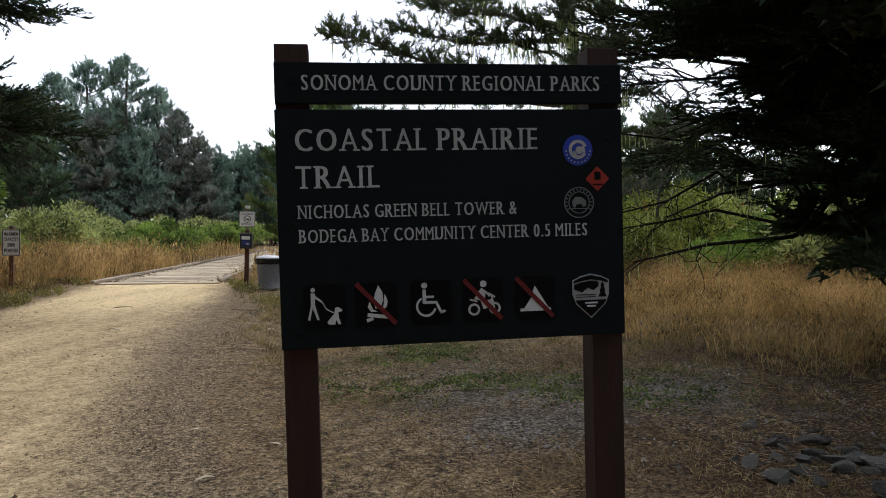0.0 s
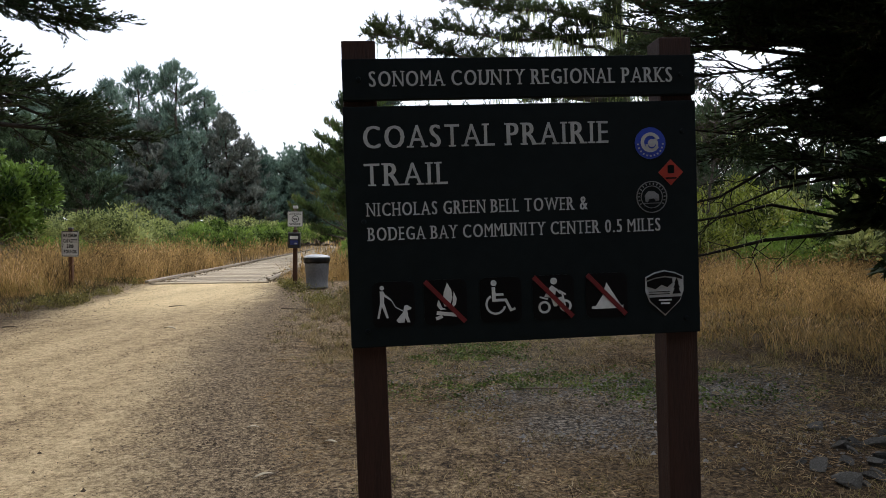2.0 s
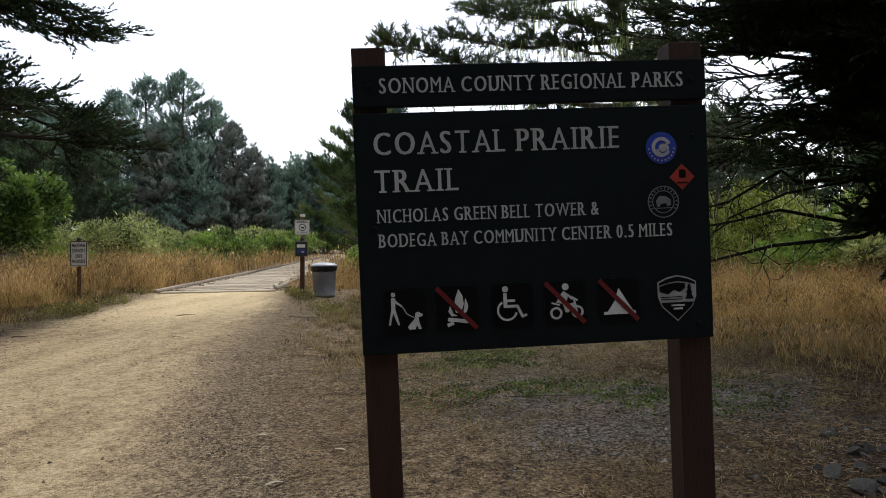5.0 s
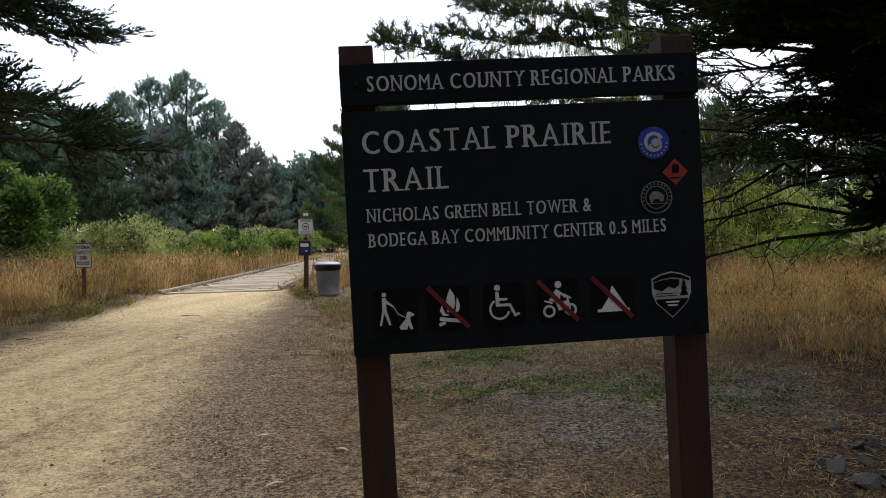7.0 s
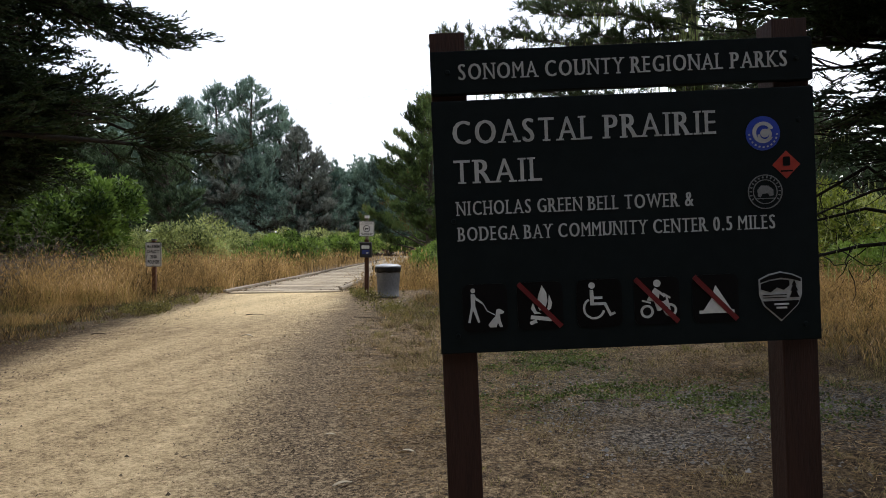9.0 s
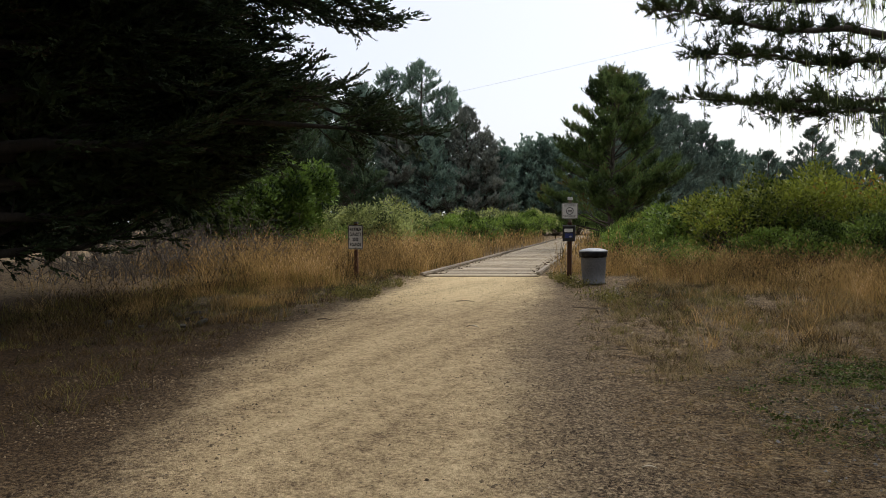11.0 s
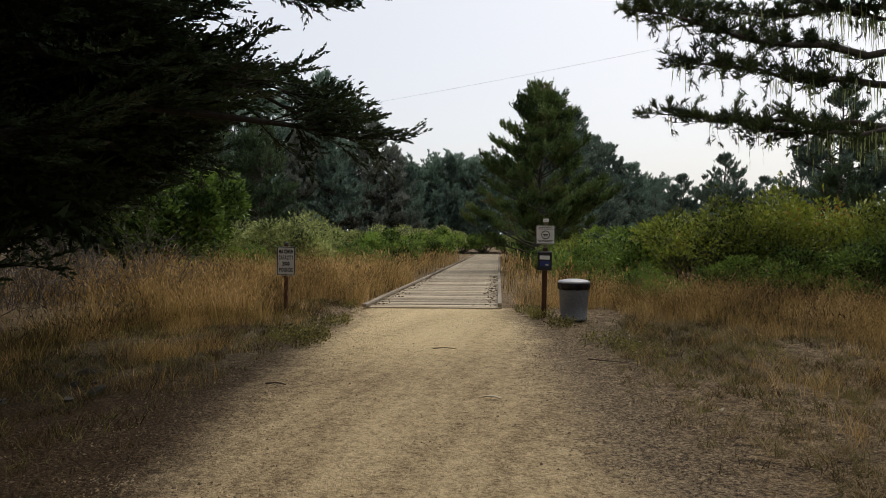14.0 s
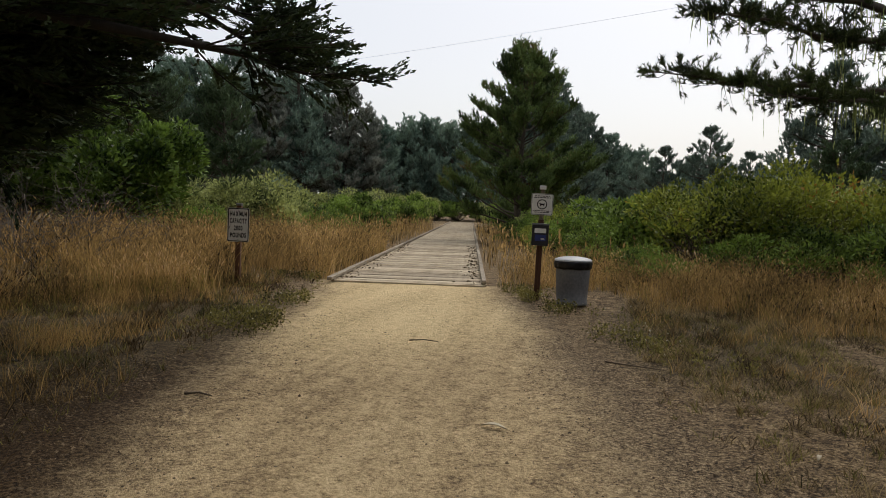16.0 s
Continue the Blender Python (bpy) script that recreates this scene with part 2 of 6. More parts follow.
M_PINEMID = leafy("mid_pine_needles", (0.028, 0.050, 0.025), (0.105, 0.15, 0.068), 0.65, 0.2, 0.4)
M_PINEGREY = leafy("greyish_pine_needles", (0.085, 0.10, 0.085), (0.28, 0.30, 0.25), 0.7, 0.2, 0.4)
M_MIX = leafy("lichen_pine_needles", (0.020, 0.032, 0.012), (0.10, 0.13, 0.042), 0.6, 0.25, 0.7)
M_LICHEN = leafy("hanging_lichen", (0.26, 0.31, 0.10), (0.54, 0.60, 0.24), 0.9, 0.6, 1.0)
M_BUSH = leafy("bright_shrub_leaves", (0.016, 0.036, 0.008), (0.28, 0.40, 0.072), 0.5, 0.28, 0.8)
M_SAGE = leafy("sage_shrub_leaves", (0.045, 0.068, 0.022), (0.52, 0.56, 0.20), 0.65, 0.3, 0.8)
M_YELLOW = leafy("yellow_green_shrub_leaves", (0.028, 0.050, 0.009), (0.42, 0.47, 0.072), 0.5, 0.28, 0.6, (0.40, 0.2, 0.04))
M_DRY = leafy("dry_tall_grass", (0.026, 0.019, 0.008), (0.67, 0.44, 0.165), 0.8, 0.3, 0.9, (0.85, 0.60, 0.33))
M_OLIVE = leafy("olive_meadow_grass", (0.040, 0.036, 0.010), (0.36, 0.30, 0.075), 0.8, 0.3, 0.9, (0.55, 0.40, 0.16))
M_STRAW = leafy("short_straw_grass", (0.036, 0.025, 0.012), (0.50, 0.38, 0.19), 0.85, 0.3, 1.0)
M_FRESH = leafy("short_green_grass", (0.032, 0.034, 0.010), (0.30, 0.265, 0.075), 0.7, 0.35, 0.9)
M_CLOVER = leafy("low_clover_leaves", (0.036, 0.048, 0.012), (0.145, 0.195, 0.045), 0.6, 0.3, 3.0, (0.24, 0.24, 0.08))
M_BIGBUSH = leafy("deep_green_shrub_leaves", (0.014, 0.032, 0.007), (0.17, 0.26, 0.046), 0.45, 0.35, 0.8)
# darker than the other grasses to carry the cypress shade; also brown tufts elsewhere
M_BROWN = leafy("brown_and_shaded_grass", (0.018, 0.012, 0.006), (0.17, 0.112, 0.045), 0.85, 0.2, 1.2, (0.30, 0.22, 0.11))
M_FLOWER = leafy("pale_flower_heads", (0.5, 0.46, 0.33), (0.72, 0.69, 0.55), 0.8, 0.3, 2.0)
M_CRUMB = leafy("soil_crumb", (0.045, 0.031, 0.018), (0.25, 0.185, 0.11), 0.95, 0.0, 2.0, (0.30, 0.235, 0.15))
M_PEBBLE = leafy("grey_grit", (0.04, 0.038, 0.036), (0.22, 0.21, 0.195), 0.85, 0.0, 2.0, (0.36, 0.345, 0.32))
M_MAT = leafy("matted_straw", (0.05, 0.030, 0.014), (0.52, 0.355, 0.175), 0.85, 0.2, 1.5, (0.60, 0.47, 0.27))
M_LITTER = leafy("dark_litter", (0.045, 0.032, 0.020), (0.20, 0.15, 0.095), 0.9, 0.1, 2.0, (0.4, 0.34, 0.25))


# ---------------------------------------------------------------- mesh helpers
def link_mesh(name, me, material, parent=None, label="", smooth=False):
    ob = new(name, me)
    if not me.materials:
        me.materials.append(material)
    if smooth:
        me.polygons.foreach_set("use_smooth", np.ones(len(me.polygons), dtype=bool))
    if parent is not None:
        ob.parent = parent
    if label:
        ob["label"] = label
    return ob


def part(name, bm, material, parent, label="", smooth=False):
    """One mesh object out of a bmesh, under its thing."""
    me = bpy.data.meshes.new(name)
    bm.to_mesh(me)
    bm.free()
    return link_mesh(name, me, material, parent, label, smooth)


def array_mesh(name, verts, faces):
    """A mesh out of arrays: verts (n, 3) and faces, all of one corner count."""
    verts, faces = np.asarray(verts, dtype=np.float32), np.asarray(faces, dtype=np.int32)
    me = bpy.data.meshes.new(name)
    k = faces.shape[1]
    me.vertices.add(len(verts))
    me.vertices.foreach_set("co", verts.ravel())
    me.loops.add(faces.size)
    me.loops.foreach_set("vertex_index", faces.ravel())
    me.polygons.add(len(faces))
    me.polygons.foreach_set("loop_start", np.arange(0, faces.size, k, dtype=np.int32))
    me.polygons.foreach_set("loop_total", np.full(len(faces), k, dtype=np.int32))
    me.update(calc_edges=True)
    return me


def stack(pieces):
    """Join (verts, faces) pairs of one corner count."""
    vs, fs, n = [], [], 0
    for v, f in pieces:
        vs.append(v)
        fs.append(f + n)
        n += len(v)
    return np.concatenate(vs), np.concatenate(fs)


def unit(a):
    return a / np.maximum(np.linalg.norm(a, axis=-1, keepdims=True), 1e-9)


def tube(points, radii, sides=5):
    """A tapered tube of quads along a line of points."""
    p = np.asarray(points, dtype=float)
    r = np.broadcast_to(np.asarray(radii, dtype=float), (len(p),))
    d = unit(np.gradient(p, axis=0))
    a = unit(np.cross(d, np.where(np.abs(d[:, 2:3]) > 0.9, (1.0, 0, 0), (0, 0, 1.0))))
    b = np.cross(d, a)
    w = np.linspace(0, 2 * math.pi, sides, endpoint=False)
    v = p[:, None] + r[:, None, None] * (np.cos(w)[None, :, None] * a[:, None] + np.sin(w)[None, :, None] * b[:, None])
    i, j = np.meshgrid(np.arange(len(p) - 1), np.arange(sides), indexing="ij")
    f = np.stack([i * sides + j, i * sides + (j + 1) % sides, (i + 1) * sides + (j + 1) % sides, (i + 1) * sides + j], -1).reshape(-1, 4)
    return v.reshape(-1, 3), f


def needles(c, d, k, length, width, spread, rng):
    """k thin pointed leaves at every place c, round the direction d."""
    n = len(c) * k
    base = np.repeat(c, k, 0) + rng.normal(0, length * 0.18, (n, 3))
    way = unit(np.repeat(d, k, 0) + rng.normal(0, spread, (n, 3)))
    side = unit(np.cross(way, rng.normal(0, 1, (n, 3)))) * (width / 2) * rng.uniform(0.7, 1.2, (n, 1))
    tip = base + way * length * rng.uniform(0.6, 1.25, (n, 1))
    v = np.stack([base - side, base + side, tip], 1).reshape(-1, 3)
    return v, np.arange(n * 3).reshape(-1, 3)


def shoots(c, d, ln, k, length, width, flare, rng):
    """Leafy shoots from the places c along d, ln long: k pointed leaves along each, leaning out by flare, shorter towards the tip."""
    n = len(c) * k
    s = np.tile(np.linspace(0.06, 1.0, k), len(c)) + rng.uniform(-0.4, 0.4, n) / k
    dd = np.repeat(d, k, 0)
    out = unit(np.cross(dd, rng.normal(0, 1, (n, 3))))
    base = np.repeat(c, k, 0) + dd * (np.repeat(ln, k) * s)[:, None]
    way = unit(dd + out * flare * rng.uniform(0.5, 1.3, (n, 1)))
    side = unit(np.cross(way, rng.normal(0, 1, (n, 3)))) * (width / 2) * rng.uniform(0.7, 1.25, (n, 1))
    tip = base + way * (length * rng.uniform(0.7, 1.2, n) * (1.1 - 0.35 * s))[:, None]
    return np.stack([base - side, base + side, tip], 1).reshape(-1, 3), np.arange(n * 3).reshape(-1, 3)


def leaves(c, d, length, width, spread, rng):
    """One lozenge leaf, a little folded, at every place c, round the direction d."""
    n = len(c)
    way = unit(d + rng.normal(0, spread, (n, 3)))
    side = unit(np.cross(way, rng.normal(0, 1, (n, 3))))
    up = np.cross(way, side)
    ln = length * rng.uniform(0.6, 1.3, (n, 1))
    mid = c + way * ln * 0.45 + up * ln * 0.1
    v = np.stack([c, mid + side * width / 2, c + way * ln, mid - side * width / 2], 1).reshape(-1, 3)
    return v, np.arange(n * 4).reshape(-1, 4)


def box(bm, x0, x1, y0, y1, z0, z1, bevel=0.0):
    m = Matrix.LocRotScale(((x0 + x1) / 2, (y0 + y1) / 2, (z0 + z1) / 2), None, (x1 - x0, y1 - y0, z1 - z0))
    geo = bmesh.ops.create_cube(bm, size=1, matrix=m)["verts"]
    if bevel:
        edges = list({e for v in geo for e in v.link_edges})
        bmesh.ops.bevel(bm, geom=edges, offset=bevel, segments=2, affect="EDGES", profile=0.6)
    return bm


def plate(bm, points, y, thick=0.002):
    """A flat polygon in the x-z plane with its face towards -y and a real thickness."""
    vs = [bm.verts.new((p[0], y, p[1])) for p in points]
    f = bm.faces.new(vs)
    back = bmesh.ops.extrude_face_region(bm, geom=[f])["geom"]
    bmesh.ops.translate(bm, vec=(0, -thick, 0), verts=[g for g in back if isinstance(g, bmesh.types.BMVert)])
    bmesh.ops.recalc_face_normals(bm, faces=bm.faces[:])
    return bm


def disc(cx, cz, r, n=28, a0=0.0, a1=360.0, rz=None):
    s = np.radians(np.linspace(a0, a1, n, endpoint=abs(a1 - a0) < 359.9))
    return [(cx + r * math.cos(a), cz + (rz or r) * math.sin(a)) for a in s]


def ring(bm, cx, cz, r0, r1, y, thick=0.002, n=28, a0=0.0, a1=360.0):
    """A flat ring or arc."""
    s = np.radians(np.linspace(a0, a1, n + 1))
    for a, b in zip(s[:-1], s[1:]):
        q = [(cx + r * math.cos(w), cz + r * math.sin(w)) for r, w in ((r0, a), (r1, a), (r1, b), (r0, b))]
        plate_fast(bm, q, y, thick)
    return bm


def plate_fast(bm, q, y, thick=0.002):
    a = [bm.verts.new((p[0], y, p[1])) for p in q]
    b = [bm.verts.new((p[0], y - thick, p[1])) for p in q]
    bm.faces.new(b)
    bm.faces.new(a[::-1])
    for i in range(len(q)):
        j = (i + 1) % len(q)
        bm.faces.new((a[i], a[j], b[j], b[i]))


def bar(bm, x0, z0, x1, z1, w, y, thick=0.002):
    """A straight flat stroke."""
    d = Vector((x1 - x0, z1 - z0)).normalized() * (w / 2)
    plate_fast(bm, [(x0 - d.y, z0 + d.x), (x0 + d.y, z0 - d.x), (x1 + d.y, z1 - d.x), (x1 - d.y, z1 + d.x)], y, thick)


def rounded(x0, x1, z0, z1, r, n=5):
    out = []
    for cx, cz, a in ((x1 - r, z1 - r, 0), (x0 + r, z1 - r, 90), (x0 + r, z0 + r, 180), (x1 - r, z0 + r, 270)):
        out += [(cx + r * math.cos(radians(a + 90 * i / n)), cz + r * math.sin(radians(a + 90 * i / n))) for i in range(n + 1)]
    return out


def glyph_run(body, offset=0.0):
    """The triangles of a word in the built-in font, with its extent."""
    cu = bpy.data.curves.new("word", "FONT")
    cu.body, cu.size, cu.offset, cu.extrude, cu.resolution_u = body, 1.0, offset, 0.004, 3
    ob = new("word", cu)
    bpy.context.view_layer.update()
    me = bpy.data.meshes.new_from_object(ob.evaluated_get(bpy.context.evaluated_depsgraph_get()))
    v = np.zeros(len(me.vertices) * 3)
    me.vertices.foreach_get("co", v)
    f = [tuple(p.vertices) for p in me.polygons]
    bpy.data.objects.remove(ob)
    bpy.data.meshes.remove(me)
    return v.reshape(-1, 3), f


SERIFS = {"A": "b0 b1", "B": "t0 b0", "D": "t0 b0", "E": "t0 b0", "F": "t0 b0", "H": "t0 b0 t1 b1", "I": "t.5 b.5", "K": "t0 b0 t1 b1", "L": "t0 b0", "M": "b0 b1",
          "N": "t0 b0 t1", "P": "t0 b0", "R": "t0 b0 b1", "T": "b.5", "U": "t0 t1", "V": "t0 t1", "W": "t0 t1", "X": "t0 b0 t1 b1", "Y": "t0 t1 b.5"}
STEMS = {"B": "0", "D": "0", "E": "0", "F": "0", "H": "0 1", "I": ".5", "K": "0", "L": "0", "M": "1", "P": "0", "R": "0", "T": ".5", "U": "0"}
GLYPHS = {}


def glyph(ch, bold):
    if (ch, bold) not in GLYPHS:
        GLYPHS[ch, bold] = glyph_run(ch, bold)
    return GLYPHS[ch, bold]


def lettering(name, text, u0, u1, base, cap, small, y, material, parent, label="", bold=0.0, serif=True):
    """A line of capitals, first letters at height cap and the others at height small, from u0 to u1 on a face towards -y."""
    verts, faces, x, first = [], [], 0.0, True
    for ch in text:
        if ch == " ":
            x, first = x + cap * 0.46, True
            continue
        height = cap if first or ch.isdigit() else small
        first = False
        v, f = glyph(ch, bold if ch not in "MNW" or bold < 0 else bold * 0.2)
        left, right = v[:, 0].min(), v[:, 0].max()
        low, k = v[:, 1].min(), height / 0.70
        tall = height / (v[:, 1].max() - low) if serif and ch not in ".," else k
        heavy = height * ((0.035 if ch in "AEFHIKLMNTVWXY" else 0.10) if serif else 0.0)
        wide, stem = (right - left) * k + heavy, height * 0.17
        pad = max(0.0, height * 0.34 - wide) / 2 if serif and ch == "I" else 0.0
        x += pad
        for shift, lift in ((0.0, 0.0), (heavy * 0.5, 0.0006), (heavy, 0.0012))[:3 if serif else 1]:
            n = len(verts)
            verts += [(x + shift + (p[0] - left) * k, (p[1] - low) * tall if serif else p[1] * k, p[2] + lift) for p in v]
            faces += [tuple(i + n for i in q) for q in f]
        if serif:
            strokes = []
            for at_stem in STEMS.get(ch, "").split():
                strokes.append((x + stem / 2 + float(at_stem) * (wide - stem), 0.0, stem / 2, height))
            for mark in SERIFS.get(ch, "").split():
                strokes.append((x + stem / 2 + float(mark[1:]) * (wide - stem), 0.0 if mark[0] == "b" else height * 0.93, height * 0.20, height * 0.07))
            for i, (cx, z0, s, t) in enumerate(strokes):
                n, up = len(verts), 0.0045 + 0.0003 * i
                verts += [(cx + a * s, z0 + b * t, c) for c in (-0.004, up) for a, b in ((-1, 0), (1, 0), (1, 1), (-1, 1))]
                faces += [tuple(n + i for i in q) for q in ((3, 2, 1, 0), (4, 5, 6, 7), (0, 1, 5, 4), (1, 2, 6, 5), (2, 3, 7, 6), (3, 0, 4, 7))]
        x += wide + pad + height * (0.22 if serif else 0.14)
    width = max(p[0] for p in verts)
    verts = [(u0 + p[0] * (u1 - u0) / width, y - p[2] * 0.3, base + p[1]) for p in verts]
    me = bpy.data.meshes.new(name)
    me.from_pydata(verts, [], faces)
    return link_mesh(name, me, material, parent, label)


def thing(name, m, label, category, group="", kind=""):
    ob = new(name)
    ob.empty_display_size = 0.1
    ob.matrix_basis = m
    return tagged(ob, label, category, group, kind)


# ---------------------------------------------------------------- the lie of the land
EDGE_Y = [-30, -3, 3.5, 5.5, 8, 10.5, 12.5, 15.6, 18.3]
# sand edge drawn in partly to follow shade on the near left
TRAIL_L = [-3.8, -3.1, -4.4, -5.55, -6.65, -7.35, -7.75, -8.5, -9.25]
TRAIL_R = [1.5, -0.5, -1.9, -2.7, -3.55, -4.1, -4.55, -5.3, -6.15]
GRAVEL_R = [3.0, 0.5, -0.7, -1.55, -2.6, -3.4, -3.9, -4.9, -6.0]
DECK_Y = 18.55
HEAD = Vector((-0.185, 1.0)).normalized()
DECK_MID = Vector((-7.79, DECK_Y))
DECK_HALF, DECK_LONG = 1.56, 86.0
# the land falls away gently beyond the start of the boardwalk
FALL = 0.010


def trail_span(y):
    return np.interp(y, EDGE_Y, TRAIL_L), np.interp(y, EDGE_Y, TRAIL_R), np.interp(y, EDGE_Y, GRAVEL_R)


def deck_side(x, y):
    """Metres along the boardwalk from its start, and metres to the right of its middle."""
    dx, dy = x - DECK_MID.x, y - DECK_MID.y
    return dx * HEAD.x + dy * HEAD.y, dx * HEAD.y - dy * HEAD.x


def wave(x, y, s, seed):
    """Smooth noise between about -1 and 1 on arrays."""
    rng = np.random.default_rng(seed)
    out = 0
    for i in range(7):
        a, f, p = rng.uniform(0, 6.283), s * rng.uniform(0.6, 1.9), rng.uniform(0, 6.283)
        out = out + np.sin((x * math.cos(a) + y * math.sin(a)) * f + p)
    return out / 3.2


def land_height(x, y):
    l, r, g = trail_span(y)
    off = np.clip(np.maximum(l - x, x - g), 0, 1)
    near = np.exp(-(x ** 2 + y ** 2) / 4000)
    return (0.006 * wave(x, y, 5, 3) + 0.035 * off * wave(x, y, 1.3, 4)) * near - 0.012 - FALL * np.clip(y - DECK_Y, 0, 90)


def build_ground():
    def steps(lo, hi, d, far):
        a = list(np.arange(lo, hi, d))
        s, k = d, hi
        while k < far:
            a.append(k)
            s *= 1.25
            k += s
        s, k = d, lo
        while k > -far:
            s *= 1.25
            k -= s
            a.insert(0, k)
        return np.array(a)

    xs, ys = steps(-12, 6, 0.13, 900), steps(-1.5, 20, 0.13, 900)
    gx, gy = np.meshgrid(xs, ys)
    x, y = gx.ravel(), gy.ravel()
    v = np.stack([x, y, land_height(x, y)], 1)
    nx = len(xs)
    i, j = np.meshgrid(np.arange(len(ys) - 1), np.arange(nx - 1), indexing="ij")
    f = np.stack([i * nx + j, i * nx + j + 1, (i + 1) * nx + j + 1, (i + 1) * nx + j], -1).reshape(-1, 4)
    me = array_mesh("ground", v, f)
    l, r, g = trail_span(y)
    along, across = deck_side(x, y)
    past = y > DECK_Y + 0.6
    trail = np.where(past, 1.3 - np.abs(across) - 0.6, np.minimum(x - l, r - x))
    gravel = np.where(past, -1.0, np.minimum(x - l + 0.15, g - x))
    blob = lambda cx, cy, rx, ry: 1 - np.hypot((x - cx) / rx, (y - cy) / ry)
    green = np.maximum(np.maximum(blob(-0.15, 7.3, 1.35, 2.0), blob(2.3, 7.2, 0.9, 0.6)), np.maximum(blob(-10.0, 12.4, 2.0, 3.4), blob(-2.6, 14.5, 1.3, 2.6)))
    grey = np.maximum(blob(1.5, 6.2, 1.7, 1.3), blob(0.6, 5.0, 0.7, 0.6)) - 0.3
    # litter ovals widened over ground that the canopy shade darkens
    shaded_duff = np.maximum(blob(5.2, 5.2, 4.6, 4.4), blob(-10.4, 5.5, 6.2, 8.0)) * 1.35
    for name, a in (("trail", trail), ("gravel", gravel), ("green", green), ("grey", grey), ("shaded_duff", shaded_duff), ("pale", np.where(past, -1.0, np.minimum(blob(-7.3, 16.4, 2.6, 4.6) * 1.5, trail * 0.9)))):
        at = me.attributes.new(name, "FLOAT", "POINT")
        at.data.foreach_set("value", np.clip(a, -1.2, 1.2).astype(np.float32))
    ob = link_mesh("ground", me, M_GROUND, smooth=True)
    return tagged(ob, "sandy trail between dry grass and dark gravelly soil", "ground", kind="structure")


build_ground()


# ---------------------------------------------------------------- trail sign
def trail_sign():
    root = thing("trail_sign", pose(-0.333, 1.84, 1.39, 0, -1.5, 10), "dark green trail sign on two brown timber posts", "sign")
    for u in (0.012, 0.884):
        p = part("post", box(bmesh.new(), u, u + 0.09, 0.024, 0.114, -1.62, 0.503, 0.004), M_POST, root, "dark brown stained square post")
    head = part("header_board", box(bmesh.new(), 0.012, 0.973, 0.0, 0.024, 0.34, 0.449, 0.003), M_BOARD, root)
    main = part("main_board", box(bmesh.new(), 0.010, 0.972, 0.0, 0.024, -0.315, 0.324, 0.003), M_BOARD, root)
    lettering("lettering", "SONOMA COUNTY REGIONAL PARKS", 0.082, 0.908, 0.375, 0.040, 0.040, 0.0, M_WHITE, head, "white capital letters", -0.009)
    for text, u0, u1, base, cap, small in (("COASTAL PRAIRIE", 0.061, 0.724, 0.213, 0.059, 0.059), ("TRAIL", 0.060, 0.282, 0.114, 0.059, 0.059),
                                           ("NICHOLAS GREEN BELL TOWER &", 0.064, 0.661, 0.034, 0.035, 0.035),
                                           ("BODEGA BAY COMMUNITY CENTER 0.5 MILES", 0.065, 0.864, -0.031, 0.035, 0.035)):
        lettering("lettering", text, u0, u1, base, cap, small, 0.0, M_WHITE, main, "white capital letters", -0.009)
    # bolts
    for u, v, of in ((0.055, 0.395, head), (0.932, 0.395, head), (0.055, 0.02, main), (0.932, 0.24, main), (0.055, -0.27, main), (0.932, -0.275, main)):
        bm = bmesh.new()
        bmesh.ops.create_cone(bm, cap_ends=True, segments=12, radius1=0.007, radius2=0.005, depth=0.005, matrix=pose(u, -0.0025, v, 90))
        part("bolt", bm, M_BOARD, of)
    # pictograms
    tiles = []
    for u0, u1 in ((0.069, 0.182), (0.207, 0.322), (0.357, 0.471), (0.502, 0.616), (0.649, 0.765)):
        bm = plate(bmesh.new(), rounded(u0, u1, -0.262, -0.141, 0.018), 0.0, 0.002)
        t = part("pictogram", bm, M_BLACK, main, "black rounded pictogram tile")
        tiles.append((t, (u0 + u1) / 2, -0.2015))

    def at(i):
        t, cx, cz = tiles[i]
        k = 0.00054
        return t, lambda x, z: (cx + x * k, cz + z * k), k

    Y = -0.002
    # a walker and a dog on a lead
    t, q, k = at(0)
    bm = bmesh.new()
    plate(bm, disc(*q(-55, 82), 11 * k, 16), Y)
    plate(bm, [q(-66, 66), q(-48, 66), q(-42, 52), q(-10, 26), q(-14, 19), q(-46, 40), q(-46, 8), q(-26, -66), q(-36, -68), q(-58, -8), q(-72, -68), q(-82, -66), q(-66, 8)], Y)
    bar(bm, *q(-10, 22), *q(8, -14), 4 * k, Y)
    bar(bm, *q(8, -14), *q(44, -34), 4 * k, Y)
    plate(bm, [q(52, -10), q(66, -6), q(88, -20), q(84, -28), q(66, -32), q(70, -62), q(80, -92), q(66, -92), q(56, -70), q(50, -92), q(20, -92), q(12, -80), q(26, -62), q(46, -40)], Y)
    part("symbol", bm, M_GREYW, t, "pale grey symbol")
    # a camp fire
    t, q, k = at(1)
    bm = bmesh.new()
    plate(bm, [q(10, 96), q(30, 60), q(34, 20), q(20, -18), q(-6, -22), q(-14, 10), q(-8, 48)], Y)
    plate(bm, [q(42, 52), q(56, 14), q(50, -14), q(28, -34), q(36, 0)], Y)
    plate(bm, [q(-34, 14), q(-18, -26), q(4, -36), q(-28, -38), q(-44, -14)], Y)
    bar(bm, *q(-46, -52), *q(54, -66), 18 * k, Y)
    bar(bm, *q(-50, -82), *q(-18, -70), 16 * k, Y)
    part("symbol", bm, M_GREYW, t, "pale grey symbol")
    # a wheelchair
    t, q, k = at(2)
    bm = bmesh.new()
